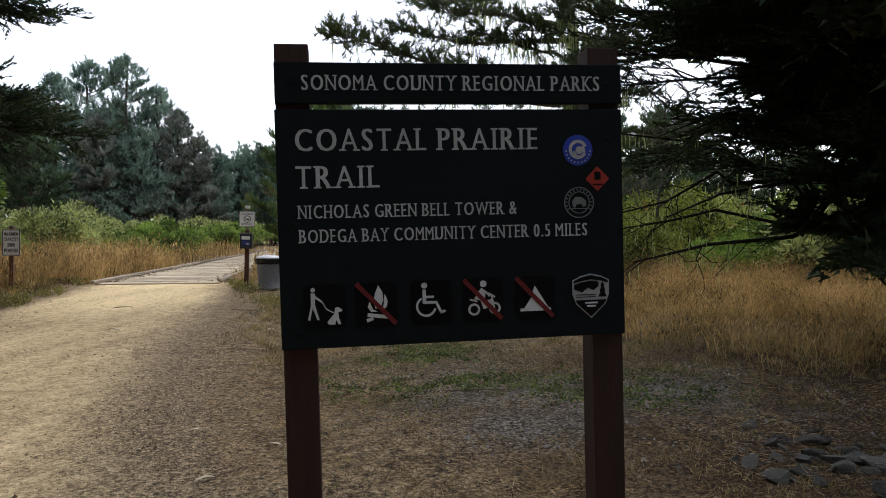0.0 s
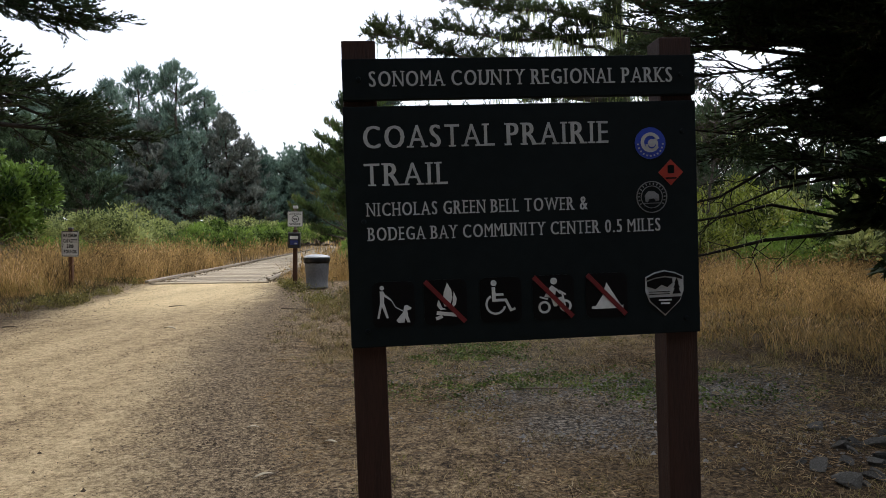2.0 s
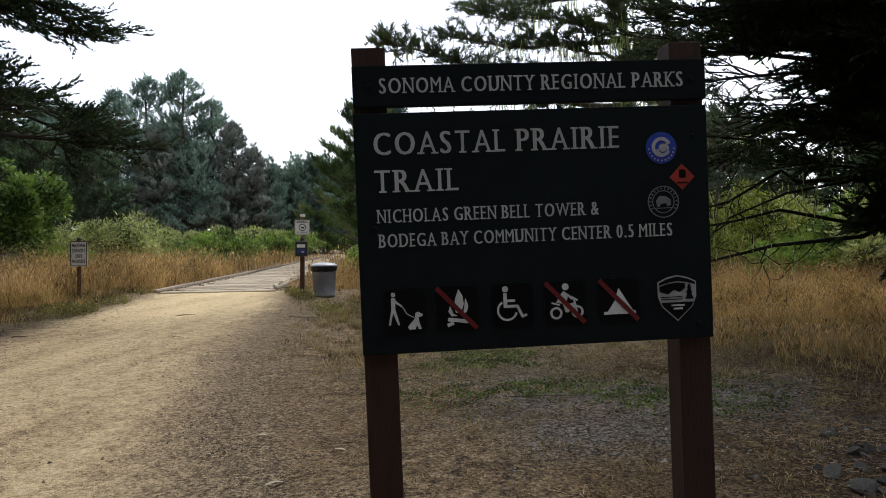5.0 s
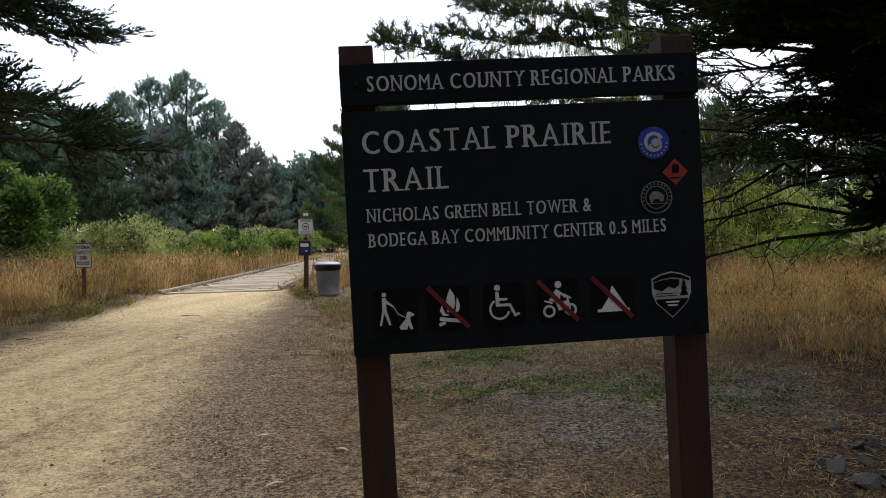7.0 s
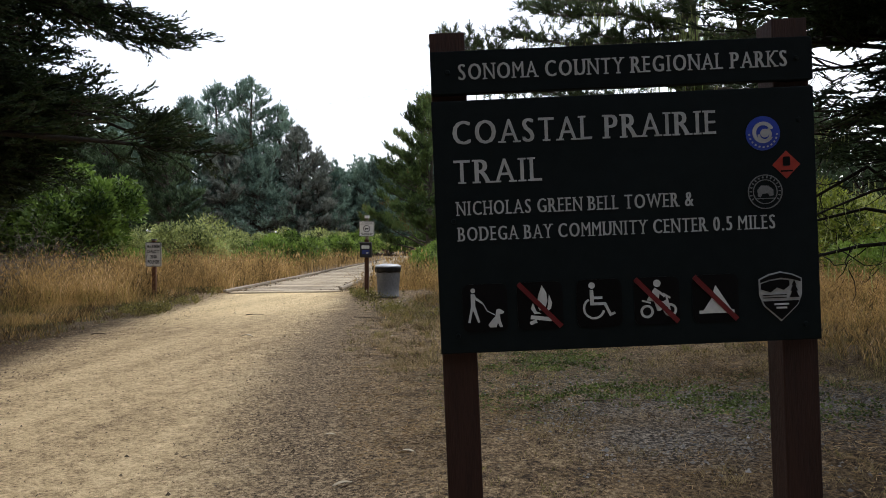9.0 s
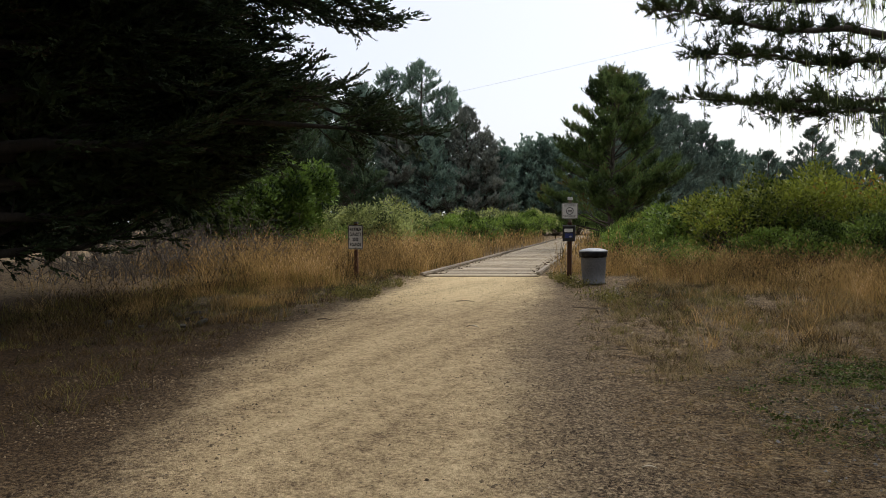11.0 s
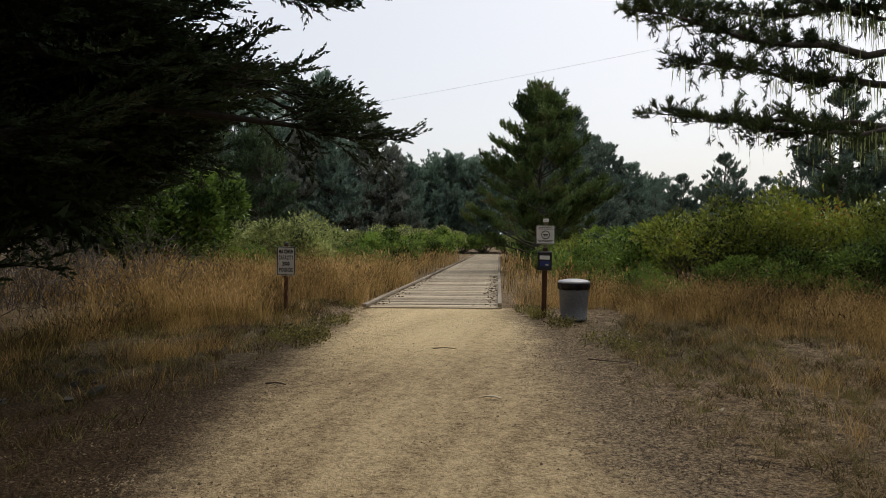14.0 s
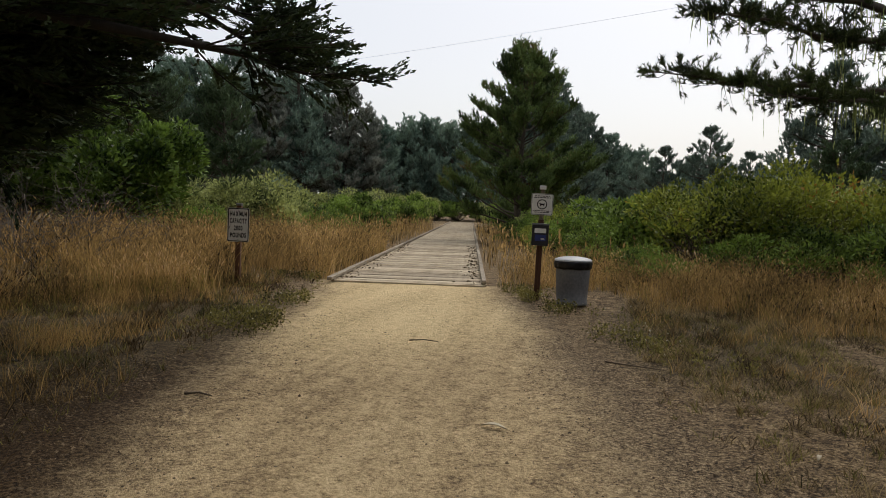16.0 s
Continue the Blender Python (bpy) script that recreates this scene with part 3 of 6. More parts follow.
    plate(bm, disc(*q(-34, 84), 15 * k, 18), Y)
    plate_fast(bm, [q(-44, 64), q(-28, 64), q(-26, 32), q(14, 32), q(14, 20), q(-26, 20), q(-26, 4), q(22, 4), q(22, -8), q(-44, -8)][:3] + [q(-26, -8), q(-44, -8)], Y)
    bar(bm, *q(-28, 26), *q(14, 26), 12 * k, Y)
    bar(bm, *q(-34, -2), *q(28, -2), 13 * k, Y)
    bar(bm, *q(24, 0), *q(52, -58), 13 * k, Y)
    bar(bm, *q(46, -56), *q(72, -46), 11 * k, Y)
    ring(bm, *q(-26, -22), 42 * k, 52 * k, Y, 0.002, 30, 120, 345)
    part("symbol", bm, M_GREYW, t, "pale grey symbol")
    # a motorcycle
    t, q, k = at(3)
    bm = bmesh.new()
    plate(bm, disc(*q(2, 82), 17 * k, 18), Y)
    plate(bm, [q(-26, 40), q(-8, 62), q(14, 44), q(6, -2), q(14, -46), q(0, -46), q(-14, -2), q(-48, 4)], Y)
    bar(bm, *q(10, 44), *q(36, 18), 9 * k, Y)
    bar(bm, *q(28, 34), *q(62, 12), 8 * k, Y)
    plate(bm, [q(6, -6), q(44, 2), q(50, -24), q(14, -44)], Y)
    bar(bm, *q(-70, 4), *q(-30, -8), 8 * k, Y)
    bar(bm, *q(44, 20), *q(58, -46), 8 * k, Y)
    ring(bm, *q(-48, -48), 20 * k, 31 * k, Y, 0.002, 24)
    ring(bm, *q(60, -44), 20 * k, 31 * k, Y, 0.002, 24)
    part("symbol", bm, M_GREYW, t, "pale grey symbol")
    # a tent
    t, q, k = at(4)
    bm = bmesh.new()
    plate(bm, [q(0, 62), q(72, -54), q(84, -54), q(84, -68), q(-78, -68), q(-78, -54), q(-58, -54), q(-6, 22), q(-12, 30)], Y)
    part("symbol", bm, M_GREYW, t, "pale grey symbol")
    for i in (1, 3, 4):
        t, q, k = at(i)
        bm = bmesh.new()
        bar(bm, *q(-100, 106), *q(96, -100), 23 * k, Y - 0.002)
        part("red_bar", bm, M_RED, t, "dark red diagonal bar")
    # a shield badge
    bm = plate(bmesh.new(), [(0.817, -0.158), (0.842, -0.146), (0.871, -0.140), (0.900, -0.146), (0.925, -0.158), (0.925, -0.198), (0.914, -0.226), (0.871, -0.266), (0.828, -0.226), (0.817, -0.198)], 0.0)
    badge = part("badge", bm, M_WHITE, main, "white shield badge with a tree and hills")
    bm = plate(bmesh.new(), [(0.8205, -0.160), (0.843, -0.1495), (0.871, -0.1435), (0.899, -0.1495), (0.9215, -0.160), (0.9215, -0.167), (0.899, -0.160), (0.871, -0.156), (0.843, -0.160), (0.8205, -0.167)], -0.002)
    plate(bm, [(0.8255, -0.214), (0.9165, -0.214), (0.911, -0.225), (0.871, -0.2615), (0.831, -0.225)], -0.002)
    plate(bm, [(0.8215, -0.170), (0.843, -0.1635), (0.871, -0.160), (0.893, -0.163), (0.893, -0.176), (0.878, -0.187), (0.862, -0.180), (0.845, -0.192), (0.8215, -0.184)], -0.002)
    for z in (-0.199, -0.2055):
        bar(bm, 0.826, z, 0.885, z, 0.002, -0.002)
    plate(bm, [(0.905, -0.163), (0.911, -0.176), (0.908, -0.176), (0.914, -0.190), (0.910, -0.190), (0.917, -0.206), (0.893, -0.206), (0.900, -0.190), (0.896, -0.190), (0.902, -0.176), (0.899, -0.176)], -0.002)
    part("badge_print", bm, M_BLACK, badge)
    bm = bmesh.new()
    for x0, x1, z in ((0.853, 0.889, -0.222), (0.858, 0.884, -0.231)):
        bar(bm, x0, z, x1, z, 0.0045, -0.0045)
    part("badge_print", bm, M_GREYW, badge)
    # round and lozenge trail markers
    bm = plate(bmesh.new(), disc(0.841, 0.209, 0.043, 40), 0.0)
    m1 = part("marker", bm, M_BLUE, main, "round blue trail marker with a white wave")
    bm = ring(bmesh.new(), 0.841, 0.211, 0.018, 0.027, -0.002, 0.002, 28, 20, 330)
    plate(bm, disc(0.845, 0.209, 0.011, 20), -0.002)
    ring(bm, 0.845, 0.206, 0.012, 0.0175, -0.002, 0.002, 20, 180, 420)
    for a in range(185, 356, 17):
        c, s = math.cos(radians(a)), math.sin(radians(a))
        bar(bm, 0.841 + 0.033 * c, 0.209 + 0.033 * s, 0.841 + 0.037 * c, 0.209 + 0.037 * s, 0.004, -0.002)
    part("wave", bm, M_WHITE, m1, "white spiral wave")
    bm = plate(bmesh.new(), [(0.897, 0.163), (0.932, 0.128), (0.897, 0.093), (0.862, 0.128)], 0.0)
    m2 = part("marker", bm, M_ORANGE, main, "red lozenge trail marker")
    bm = plate(bmesh.new(), rounded(0.888, 0.906, 0.125, 0.148, 0.003, 2), -0.002)
    bar(bm, 0.882, 0.112, 0.912, 0.112, 0.004, -0.002)
    part("print", bm, M_BLACK, m2)
    bm = ring(bmesh.new(), 0.842, 0.062, 0.041, 0.0435, 0.0, 0.002, 40)
    ring(bm, 0.842, 0.062, 0.029, 0.031, 0.0, 0.002, 40)
    for a in range(-30, 211, 16):
        c, s = math.cos(radians(a)), math.sin(radians(a))
        bar(bm, 0.842 + 0.034 * c, 0.062 + 0.034 * s, 0.842 + 0.039 * c, 0.062 + 0.039 * s, 0.003, 0.0)
    plate(bm, [(0.822, 0.066), (0.832, 0.078), (0.849, 0.077), (0.862, 0.067), (0.862, 0.052), (0.853, 0.05), (0.849, 0.058), (0.834, 0.056), (0.83, 0.048), (0.824, 0.05)], 0.0)
    bar(bm, 0.818, 0.045, 0.866, 0.045, 0.002, 0.0)
    part("marker", bm, M_FADED, main, "faded round seal with a grazing animal")
    return root


trail_sign()


# ---------------------------------------------------------------- boardwalk
def boardwalk():
    root = thing("boardwalk", pose(DECK_MID.x, DECK_MID.y, 0, -math.degrees(FALL), 0, math.degrees(math.atan2(-HEAD.x, HEAD.y))), "weathered grey wooden boardwalk with low edge rails", "boardwalk", kind="structure")
    pitch, wide, top = 0.158, 0.130, 0.022
    rng = np.random.default_rng(5)
    for side in (-1, 1):
        y = 0.05 if side > 0 else -0.35
        while y < DECK_LONG - 2:
            ln = 3.05
            x = side * (DECK_HALF - 0.02)
            bm = box(bmesh.new(), x - 0.05, x + 0.05, y, y + ln - 0.015, top + 0.025, top + 0.10, 0.022)
            for v in bm.verts:
                v.co += Vector((rng.uniform(-0.006, 0.006), 0, rng.uniform(-0.005, 0.005)))
            part("edge_rail", bm, M_CURB, root, "weathered timber edge rail")
            for b in (0.25, 1.4, 2.5):
                part("rail_block", box(bmesh.new(), x - 0.05, x + 0.05, y + b, y + b + 0.3, top, top + 0.027), M_CURB, root)
            y += ln
        part("side_joist", box(bmesh.new(), side * DECK_HALF - 0.04, side * DECK_HALF + 0.04, 0.02, DECK_LONG, -0.05, top - 0.042), M_CURB, root)
    shared = []
    for k in range(6):
        bm = box(bmesh.new(), -DECK_HALF - rng.uniform(0, 0.02), DECK_HALF + rng.uniform(0, 0.02), 0, wide - rng.uniform(0, 0.014), -0.04, 0, 0.004 if k < 6 else 0)
        me = bpy.data.meshes.new("plank")
        bm.to_mesh(me)
        bm.free()
        me.materials.append(M_PLANK)
        shared.append(me)
    n = int(DECK_LONG / pitch)
    rest = []
    for i in range(n):
        if i < 230:
            ob = new("plank", shared[int(rng.integers(6))])
            ob.parent = root
            ob.matrix_basis = pose(rng.uniform(-0.02, 0.02), i * pitch, top + rng.uniform(-0.007, 0.005), rng.uniform(-0.5, 0.5), rng.uniform(-0.08, 0.08), rng.uniform(-0.15, 0.15))
        else:
            rest.append(i * pitch)
    bm = bmesh.new()
    for y in rest:
        box(bm, -DECK_HALF, DECK_HALF, y, y + wide, top - 0.04, top + rng.uniform(-0.003, 0.003))
    far = part("far_planks", bm, M_PLANK, root)
    far["kind"] = "stuff"
    return root


boardwalk()


# ---------------------------------------------------------------- post signs, dispenser, litter can
def rough_post(parent, r, z1, label, lean=0.0):
    bm = box(bmesh.new(), -r, r, -r, r, -0.3, z1, 0.008)
    return part("post", bm, M_POSTLIT, parent, label)


def capacity_sign():
    root = thing("capacity_sign", pose(-10.70, 16.95, 0, 0, 0.8, 13), "white metal weight-limit sign on a brown post in grass", "sign")
    rough_post(root, 0.048, 1.48, "reddish brown square post")
    part("post_cap", box(bmesh.new(), -0.055, 0.055, -0.055, 0.055, 1.48, 1.525, 0.01), M_CAN, root, "pale metal post cap")
    p = part("plate", plate(bmesh.new(), rounded(-0.205, 0.205, 0.80, 1.44, 0.035), -0.052, 0.004), M_PLATE, root, "white metal plate with a black border")
    bm = bmesh.new()
    outer, inner = rounded(-0.198, 0.198, 0.807, 1.433, 0.03), rounded(-0.181, 0.181, 0.824, 1.416, 0.022)
    for i in range(len(outer)):
        j = (i + 1) % len(outer)
        plate_fast(bm, [outer[i], outer[j], inner[j], inner[i]], -0.056, 0.002)
    part("border", bm, M_BLACK, p)
    for text, z, u in (("MAXIMUM", 1.285, 0.155), ("CAPACITY", 1.155, 0.16), ("2000", 1.02, 0.08), ("POUNDS", 0.885, 0.15)):
        lettering("lettering", text, -u, u, z, 0.085, 0.085, -0.056, M_BLACK, p, "black capital letters", 0.045, False)
    for z in (0.845, 1.395):
        bm = bmesh.new()
        bmesh.ops.create_cone(bm, cap_ends=True, segments=10, radius1=0.014, radius2=0.010, depth=0.012, matrix=pose(0, -0.062, z, 90))
        part("bolt", bm, M_STEEL, p)


def dog_post():
    root = thing("dog_waste_station", pose(-5.09, 17.35, 0, 0, 1.2, 4), "brown post with a white dog sign and black bag dispenser", "sign post")
    rough_post(root, 0.05, 1.42, "reddish brown square post")
    bm = box(bmesh.new(), -0.035, 0.035, -0.02, 0.03, 1.42, 1.95, 0.006)
    part("upper_post", bm, M_CURB, root, "pale timber upper post")
    part("post_cap", box(bmesh.new(), -0.055, 0.055, -0.05, 0.05, 1.95, 2.02, 0.01), M_PLATE, root, "small white post cap")
    p = part("plate", plate(bmesh.new(), rounded(-0.19, 0.19, 1.50, 1.88, 0.03), -0.028, 0.004), M_PLATE, root, "white metal plate with a round dog symbol")
    bm = bmesh.new()
    outer, inner = rounded(-0.184, 0.184, 1.506, 1.874, 0.026), rounded(-0.176, 0.176, 1.514, 1.866, 0.02)
    for i in range(len(outer)):
        j = (i + 1) % len(outer)
        plate_fast(bm, [outer[i], outer[j], inner[j], inner[i]], -0.032, 0.002)
    ring(bm, 0, 1.69, 0.072, 0.088, -0.032, 0.002, 28)
    plate(bm, [(-0.052, 1.705), (-0.034, 1.715), (-0.02, 1.702), (0.03, 1.704), (0.05, 1.716), (0.04, 1.69), (0.038, 1.655), (0.024, 1.655), (0.02, 1.677), (-0.016, 1.677), (-0.02, 1.655), (-0.034, 1.655), (-0.034, 1.688)], -0.032)
    for z, w in ((1.835, 0.13), (1.808, 0.15), (1.575, 0.15), (1.55, 0.13)):
        x = -w
        rng = np.random.default_rng(int(z * 1000))
        while x < w:
            s = rng.uniform(0.02, 0.06)
            bar(bm, x, z, min(x + s, w), z, 0.013, -0.032)
            x += s + 0.012
    part("print", bm, M_BLACK, p, "black print")
    d = part("dispenser", box(bmesh.new(), -0.145, 0.145, -0.17, -0.05, 0.97, 1.33, 0.012), M_BOX, root, "black plastic bag dispenser box")
    part("lid", box(bmesh.new(), -0.15, 0.15, -0.175, -0.05, 1.33, 1.355, 0.008), M_CAN, d, "grey dispenser lid")
    part("sticker", plate(bmesh.new(), rounded(-0.1, 0.1, 1.19, 1.27, 0.008), -0.17, 0.002), M_PLATE, d, "white sticker")
    part("sticker", plate(bmesh.new(), rounded(-0.09, 0.1, 1.05, 1.16, 0.008), -0.17, 0.002), M_NAVY, d, "navy blue sticker")
    bm = plate(bmesh.new(), disc(0.045, 1.085, 0.035, 16, 0, 360, 0.02), -0.172)
    part("print", bm, M_WHITE, d)


def revolve(profile, sides, wobble=0.0, seed=0, lo=0, hi=99):
    rng = np.random.default_rng(seed)
    w = np.linspace(0, 2 * math.pi, sides, endpoint=False)
    ph = rng.uniform(0, 6.28, 3)
    fold = np.sin(w * 9 + ph[0]) * 0.5 + np.sin(w * 14 + ph[1]) * 0.35 + np.sin(w * 5 + ph[2]) * 0.4
    v = []
    for r, z in profile:
        rr = r + (wobble * fold if lo <= z <= hi else 0)
        v.append(np.stack([rr * np.cos(w), rr * np.sin(w), np.full(sides, z) + (wobble * 0.6 * fold if lo < z < lo + 0.06 else 0)], 1))
    i, j = np.meshgrid(np.arange(len(profile) - 1), np.arange(sides), indexing="ij")
    f = np.stack([i * sides + j, i * sides + (j + 1) % sides, (i + 1) * sides + (j + 1) % sides, (i + 1) * sides + j], -1).reshape(-1, 4)
    return np.concatenate(v), f


def litter_can():
    root = thing("litter_can", pose(-4.46, 17.1, -0.012, 0, 0, 20) @ Matrix.Scale(0.96, 4), "grey metal litter can with a black liner and pale lid", "trash can")
    prof = [(0.0, 0.0), (0.27, 0.0), (0.278, 0.02), (0.278, 0.05), (0.268, 0.06), (0.285, 0.30), (0.288, 0.335), (0.302, 0.58), (0.306, 0.70), (0.30, 0.71)]
    link_mesh("body", array_mesh("body", *revolve(prof, 40)), M_CAN, root, "grey galvanised metal body", True)
    prof = [(0.308, 0.655), (0.322, 0.645), (0.330, 0.69), (0.334, 0.74), (0.336, 0.775), (0.322, 0.785), (0.29, 0.775)]
    link_mesh("liner", array_mesh("liner", *revolve(prof, 96, 0.014, 3, 0.64, 0.75)), M_BAG, root, "black bin liner folded over the rim", True)
    prof = [(0.332, 0.782), (0.335, 0.80), (0.325, 0.81), (0.25, 0.838), (0.13, 0.857), (0.03, 0.862), (0.001, 0.862)]
    link_mesh("lid", array_mesh("lid", *revolve(prof, 40)), M_LID, root, "pale shallow domed lid", True)
    for a in (100, 280):
        c, s = math.cos(radians(a)), math.sin(radians(a))
        part("handle", box(bmesh.new(), c * 0.30 - 0.02, c * 0.30 + 0.02, s * 0.30 - 0.02, s * 0.30 + 0.02, 0.50, 0.54, 0.006), M_CAN, root)


capacity_sign()
dog_post()
litter_can()


# ---------------------------------------------------------------- trees
def limb_line(a, b, arch, rng, n=8, rough=0.05):
    s = np.linspace(0, 1, n)[:, None]
    ln = np.linalg.norm(b - a)
    p = a + (b - a) * s + np.array((0, 0, 1.0)) * arch * ln * np.sin(math.pi * s)
    p[1:-1] += rng.normal(0, rough * ln * 0.25, (n - 2, 3))
    return p


def along(line, s):
    k = np.clip(s, 0, 1) * (len(line) - 1)
    i = np.minimum(k.astype(int), len(line) - 2)
    f = (k - i)[:, None]
    return line[i] * (1 - f) + line[i + 1] * f, unit(line[i + 1] - line[i])


def cypress(name, base, height, girth, tips, label, seed, per_metre=8.5, spray=(0.095, 0.046, 1.0), bare=0.14, coarse=(), sharp=0, gaps=(), brush=9, fingers=12, dead=()):
    """A broad dark cypress: a stout trunk, long arching limbs to the given tips, flat brushes of foliage."""
    rng = np.random.default_rng(seed)
    root = thing(name, pose(*base), label, "tree")
    o = np.array(base, dtype=float)
    z = np.linspace(-0.3, height, 12)
    trunk = np.stack([0.35 * np.sin(z * 0.5 + seed), 0.3 * np.cos(z * 0.4 + seed) - 0.3, z], 1)
    wood = [tube(trunk, girth * np.linspace(1.15, 0.12, 12), 10)]
    centres, ways, lengths, deep_c, deep_w = [], [], [], [], []
    for n_tip, tip in enumerate(list(tips) + list(coarse)):
        fine = n_tip < len(tips)
        tip = np.array(tip, dtype=float) - o
        reach = math.hypot(tip[0], tip[1])
        z0 = np.clip(tip[2] - rng.uniform(-0.6, 0.9) * reach * 0.2, 1.2, height * 0.92)
        k = (z0 + 0.3) / (height + 0.3)
        start, _ = along(trunk, np.array([k]))
        line = limb_line(start[0], tip, rng.uniform(-0.05, 0.10), rng)
        r = np.linspace(0.022 + reach * 0.011, 0.006, len(line))
        wood.append(tube(line, r, 6))
        ln = np.linalg.norm(tip - start[0])
        m = max(6, int(ln * per_metre * (1.15 if n_tip < sharp else 1 if fine else 0.5)))
        s = np.sort(rng.uniform(bare, 1.0, m))
        p, d = along(line, s)
        sub_dir = unit(d + rng.normal(0, 0.62, (m, 3)) * (1, 1, 0.42) + (0, 0, 0.06))
        sub_len = (0.25 + 1.25 * np.sin(np.clip((s - bare) / (1 - bare), 0, 1) * 2.6 + 0.35)) * rng.uniform(0.5, 1.1, m)
        for pp, dd, ll in zip(p, sub_dir, sub_len):
            end = pp + dd * ll
            if any(np.linalg.norm(np.cross(unit(b - a), (pp + end) / 2 + o - a)) < r for a, b, r in gaps):
                continue
            tw = limb_line(pp, end, rng.uniform(-0.06, 0.1), rng, 4)
            wood.append(tube(tw, np.linspace(0.014, 0.004, 4), 3))
            if not fine:
                cc, cd = along(tw, rng.uniform(0.12, 1.03, max(3, int(ll * 15))))
                deep_c.append(cc + rng.normal(0, 0.03, cc.shape))
                deep_w.append(unit(cd + rng.normal(0, 0.4, cc.shape) + (0, 0, 0.25)))
                continue
            q = max(3, int(ll * fingers * (1.0 if n_tip < max(sharp, 1) else 0.7)))
            cc, cd = along(tw, np.append(rng.uniform(0.1, 0.95, q - 1), 0.9))
            flat = unit(np.cross(cd, (0, 0, 1.0))) * rng.choice((-1, 1), (q, 1)) * rng.uniform(0.1, 0.75, (q, 1))
            centres.append(cc)
            ways.append(unit(cd + flat + rng.normal(0, 0.12, cc.shape) + (0, 0, 0.22)))
            lengths.append(rng.uniform(0.16, 0.36, q) * (1.15 if n_tip < sharp else 1.0))
    hang = []
    for tip in dead:
        tip = np.array(tip) - o
        start, _ = along(trunk, np.array([(np.clip(tip[2] + 0.9, 1.6, height) + 0.3) / (height + 0.3)]))
        line = limb_line(start[0], tip, rng.uniform(-0.1, 0.08), rng, 9, 0.16)
        wood.append(tube(line, np.linspace(0.07, 0.012, 9), 6))
        p, d = along(line, rng.uniform(0.35, 1.0, 26))
        for pp, dd in zip(p, unit(d + rng.normal(0, 0.7, p.shape))):
            tw = limb_line(pp, pp + dd * rng.uniform(0.25, 0.9), rng.uniform(-0.2, 0.1), rng, 5, 0.2)
            wood.append(tube(tw, np.linspace(0.010, 0.003, 5), 3))
            if rng.uniform() < 0.5:
                hang.append(tw[1:4])
    if hang:
        hc = np.concatenate(hang)
        link_mesh("lichen", array_mesh("lichen", *shoots(hc, unit(np.array((0, 0, -1.0)) + rng.normal(0, 0.1, hc.shape)), rng.uniform(0.06, 0.3, len(hc)), 7, 0.09, 0.012, 0.15, rng)), M_LICHEN, root, "pale green hanging lichen")
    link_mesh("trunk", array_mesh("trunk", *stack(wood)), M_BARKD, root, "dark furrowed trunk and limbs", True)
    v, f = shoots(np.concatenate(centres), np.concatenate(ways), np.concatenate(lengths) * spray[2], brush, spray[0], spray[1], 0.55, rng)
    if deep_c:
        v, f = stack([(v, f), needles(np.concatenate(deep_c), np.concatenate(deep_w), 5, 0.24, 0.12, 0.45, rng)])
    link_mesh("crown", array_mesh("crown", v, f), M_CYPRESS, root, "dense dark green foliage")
    return root


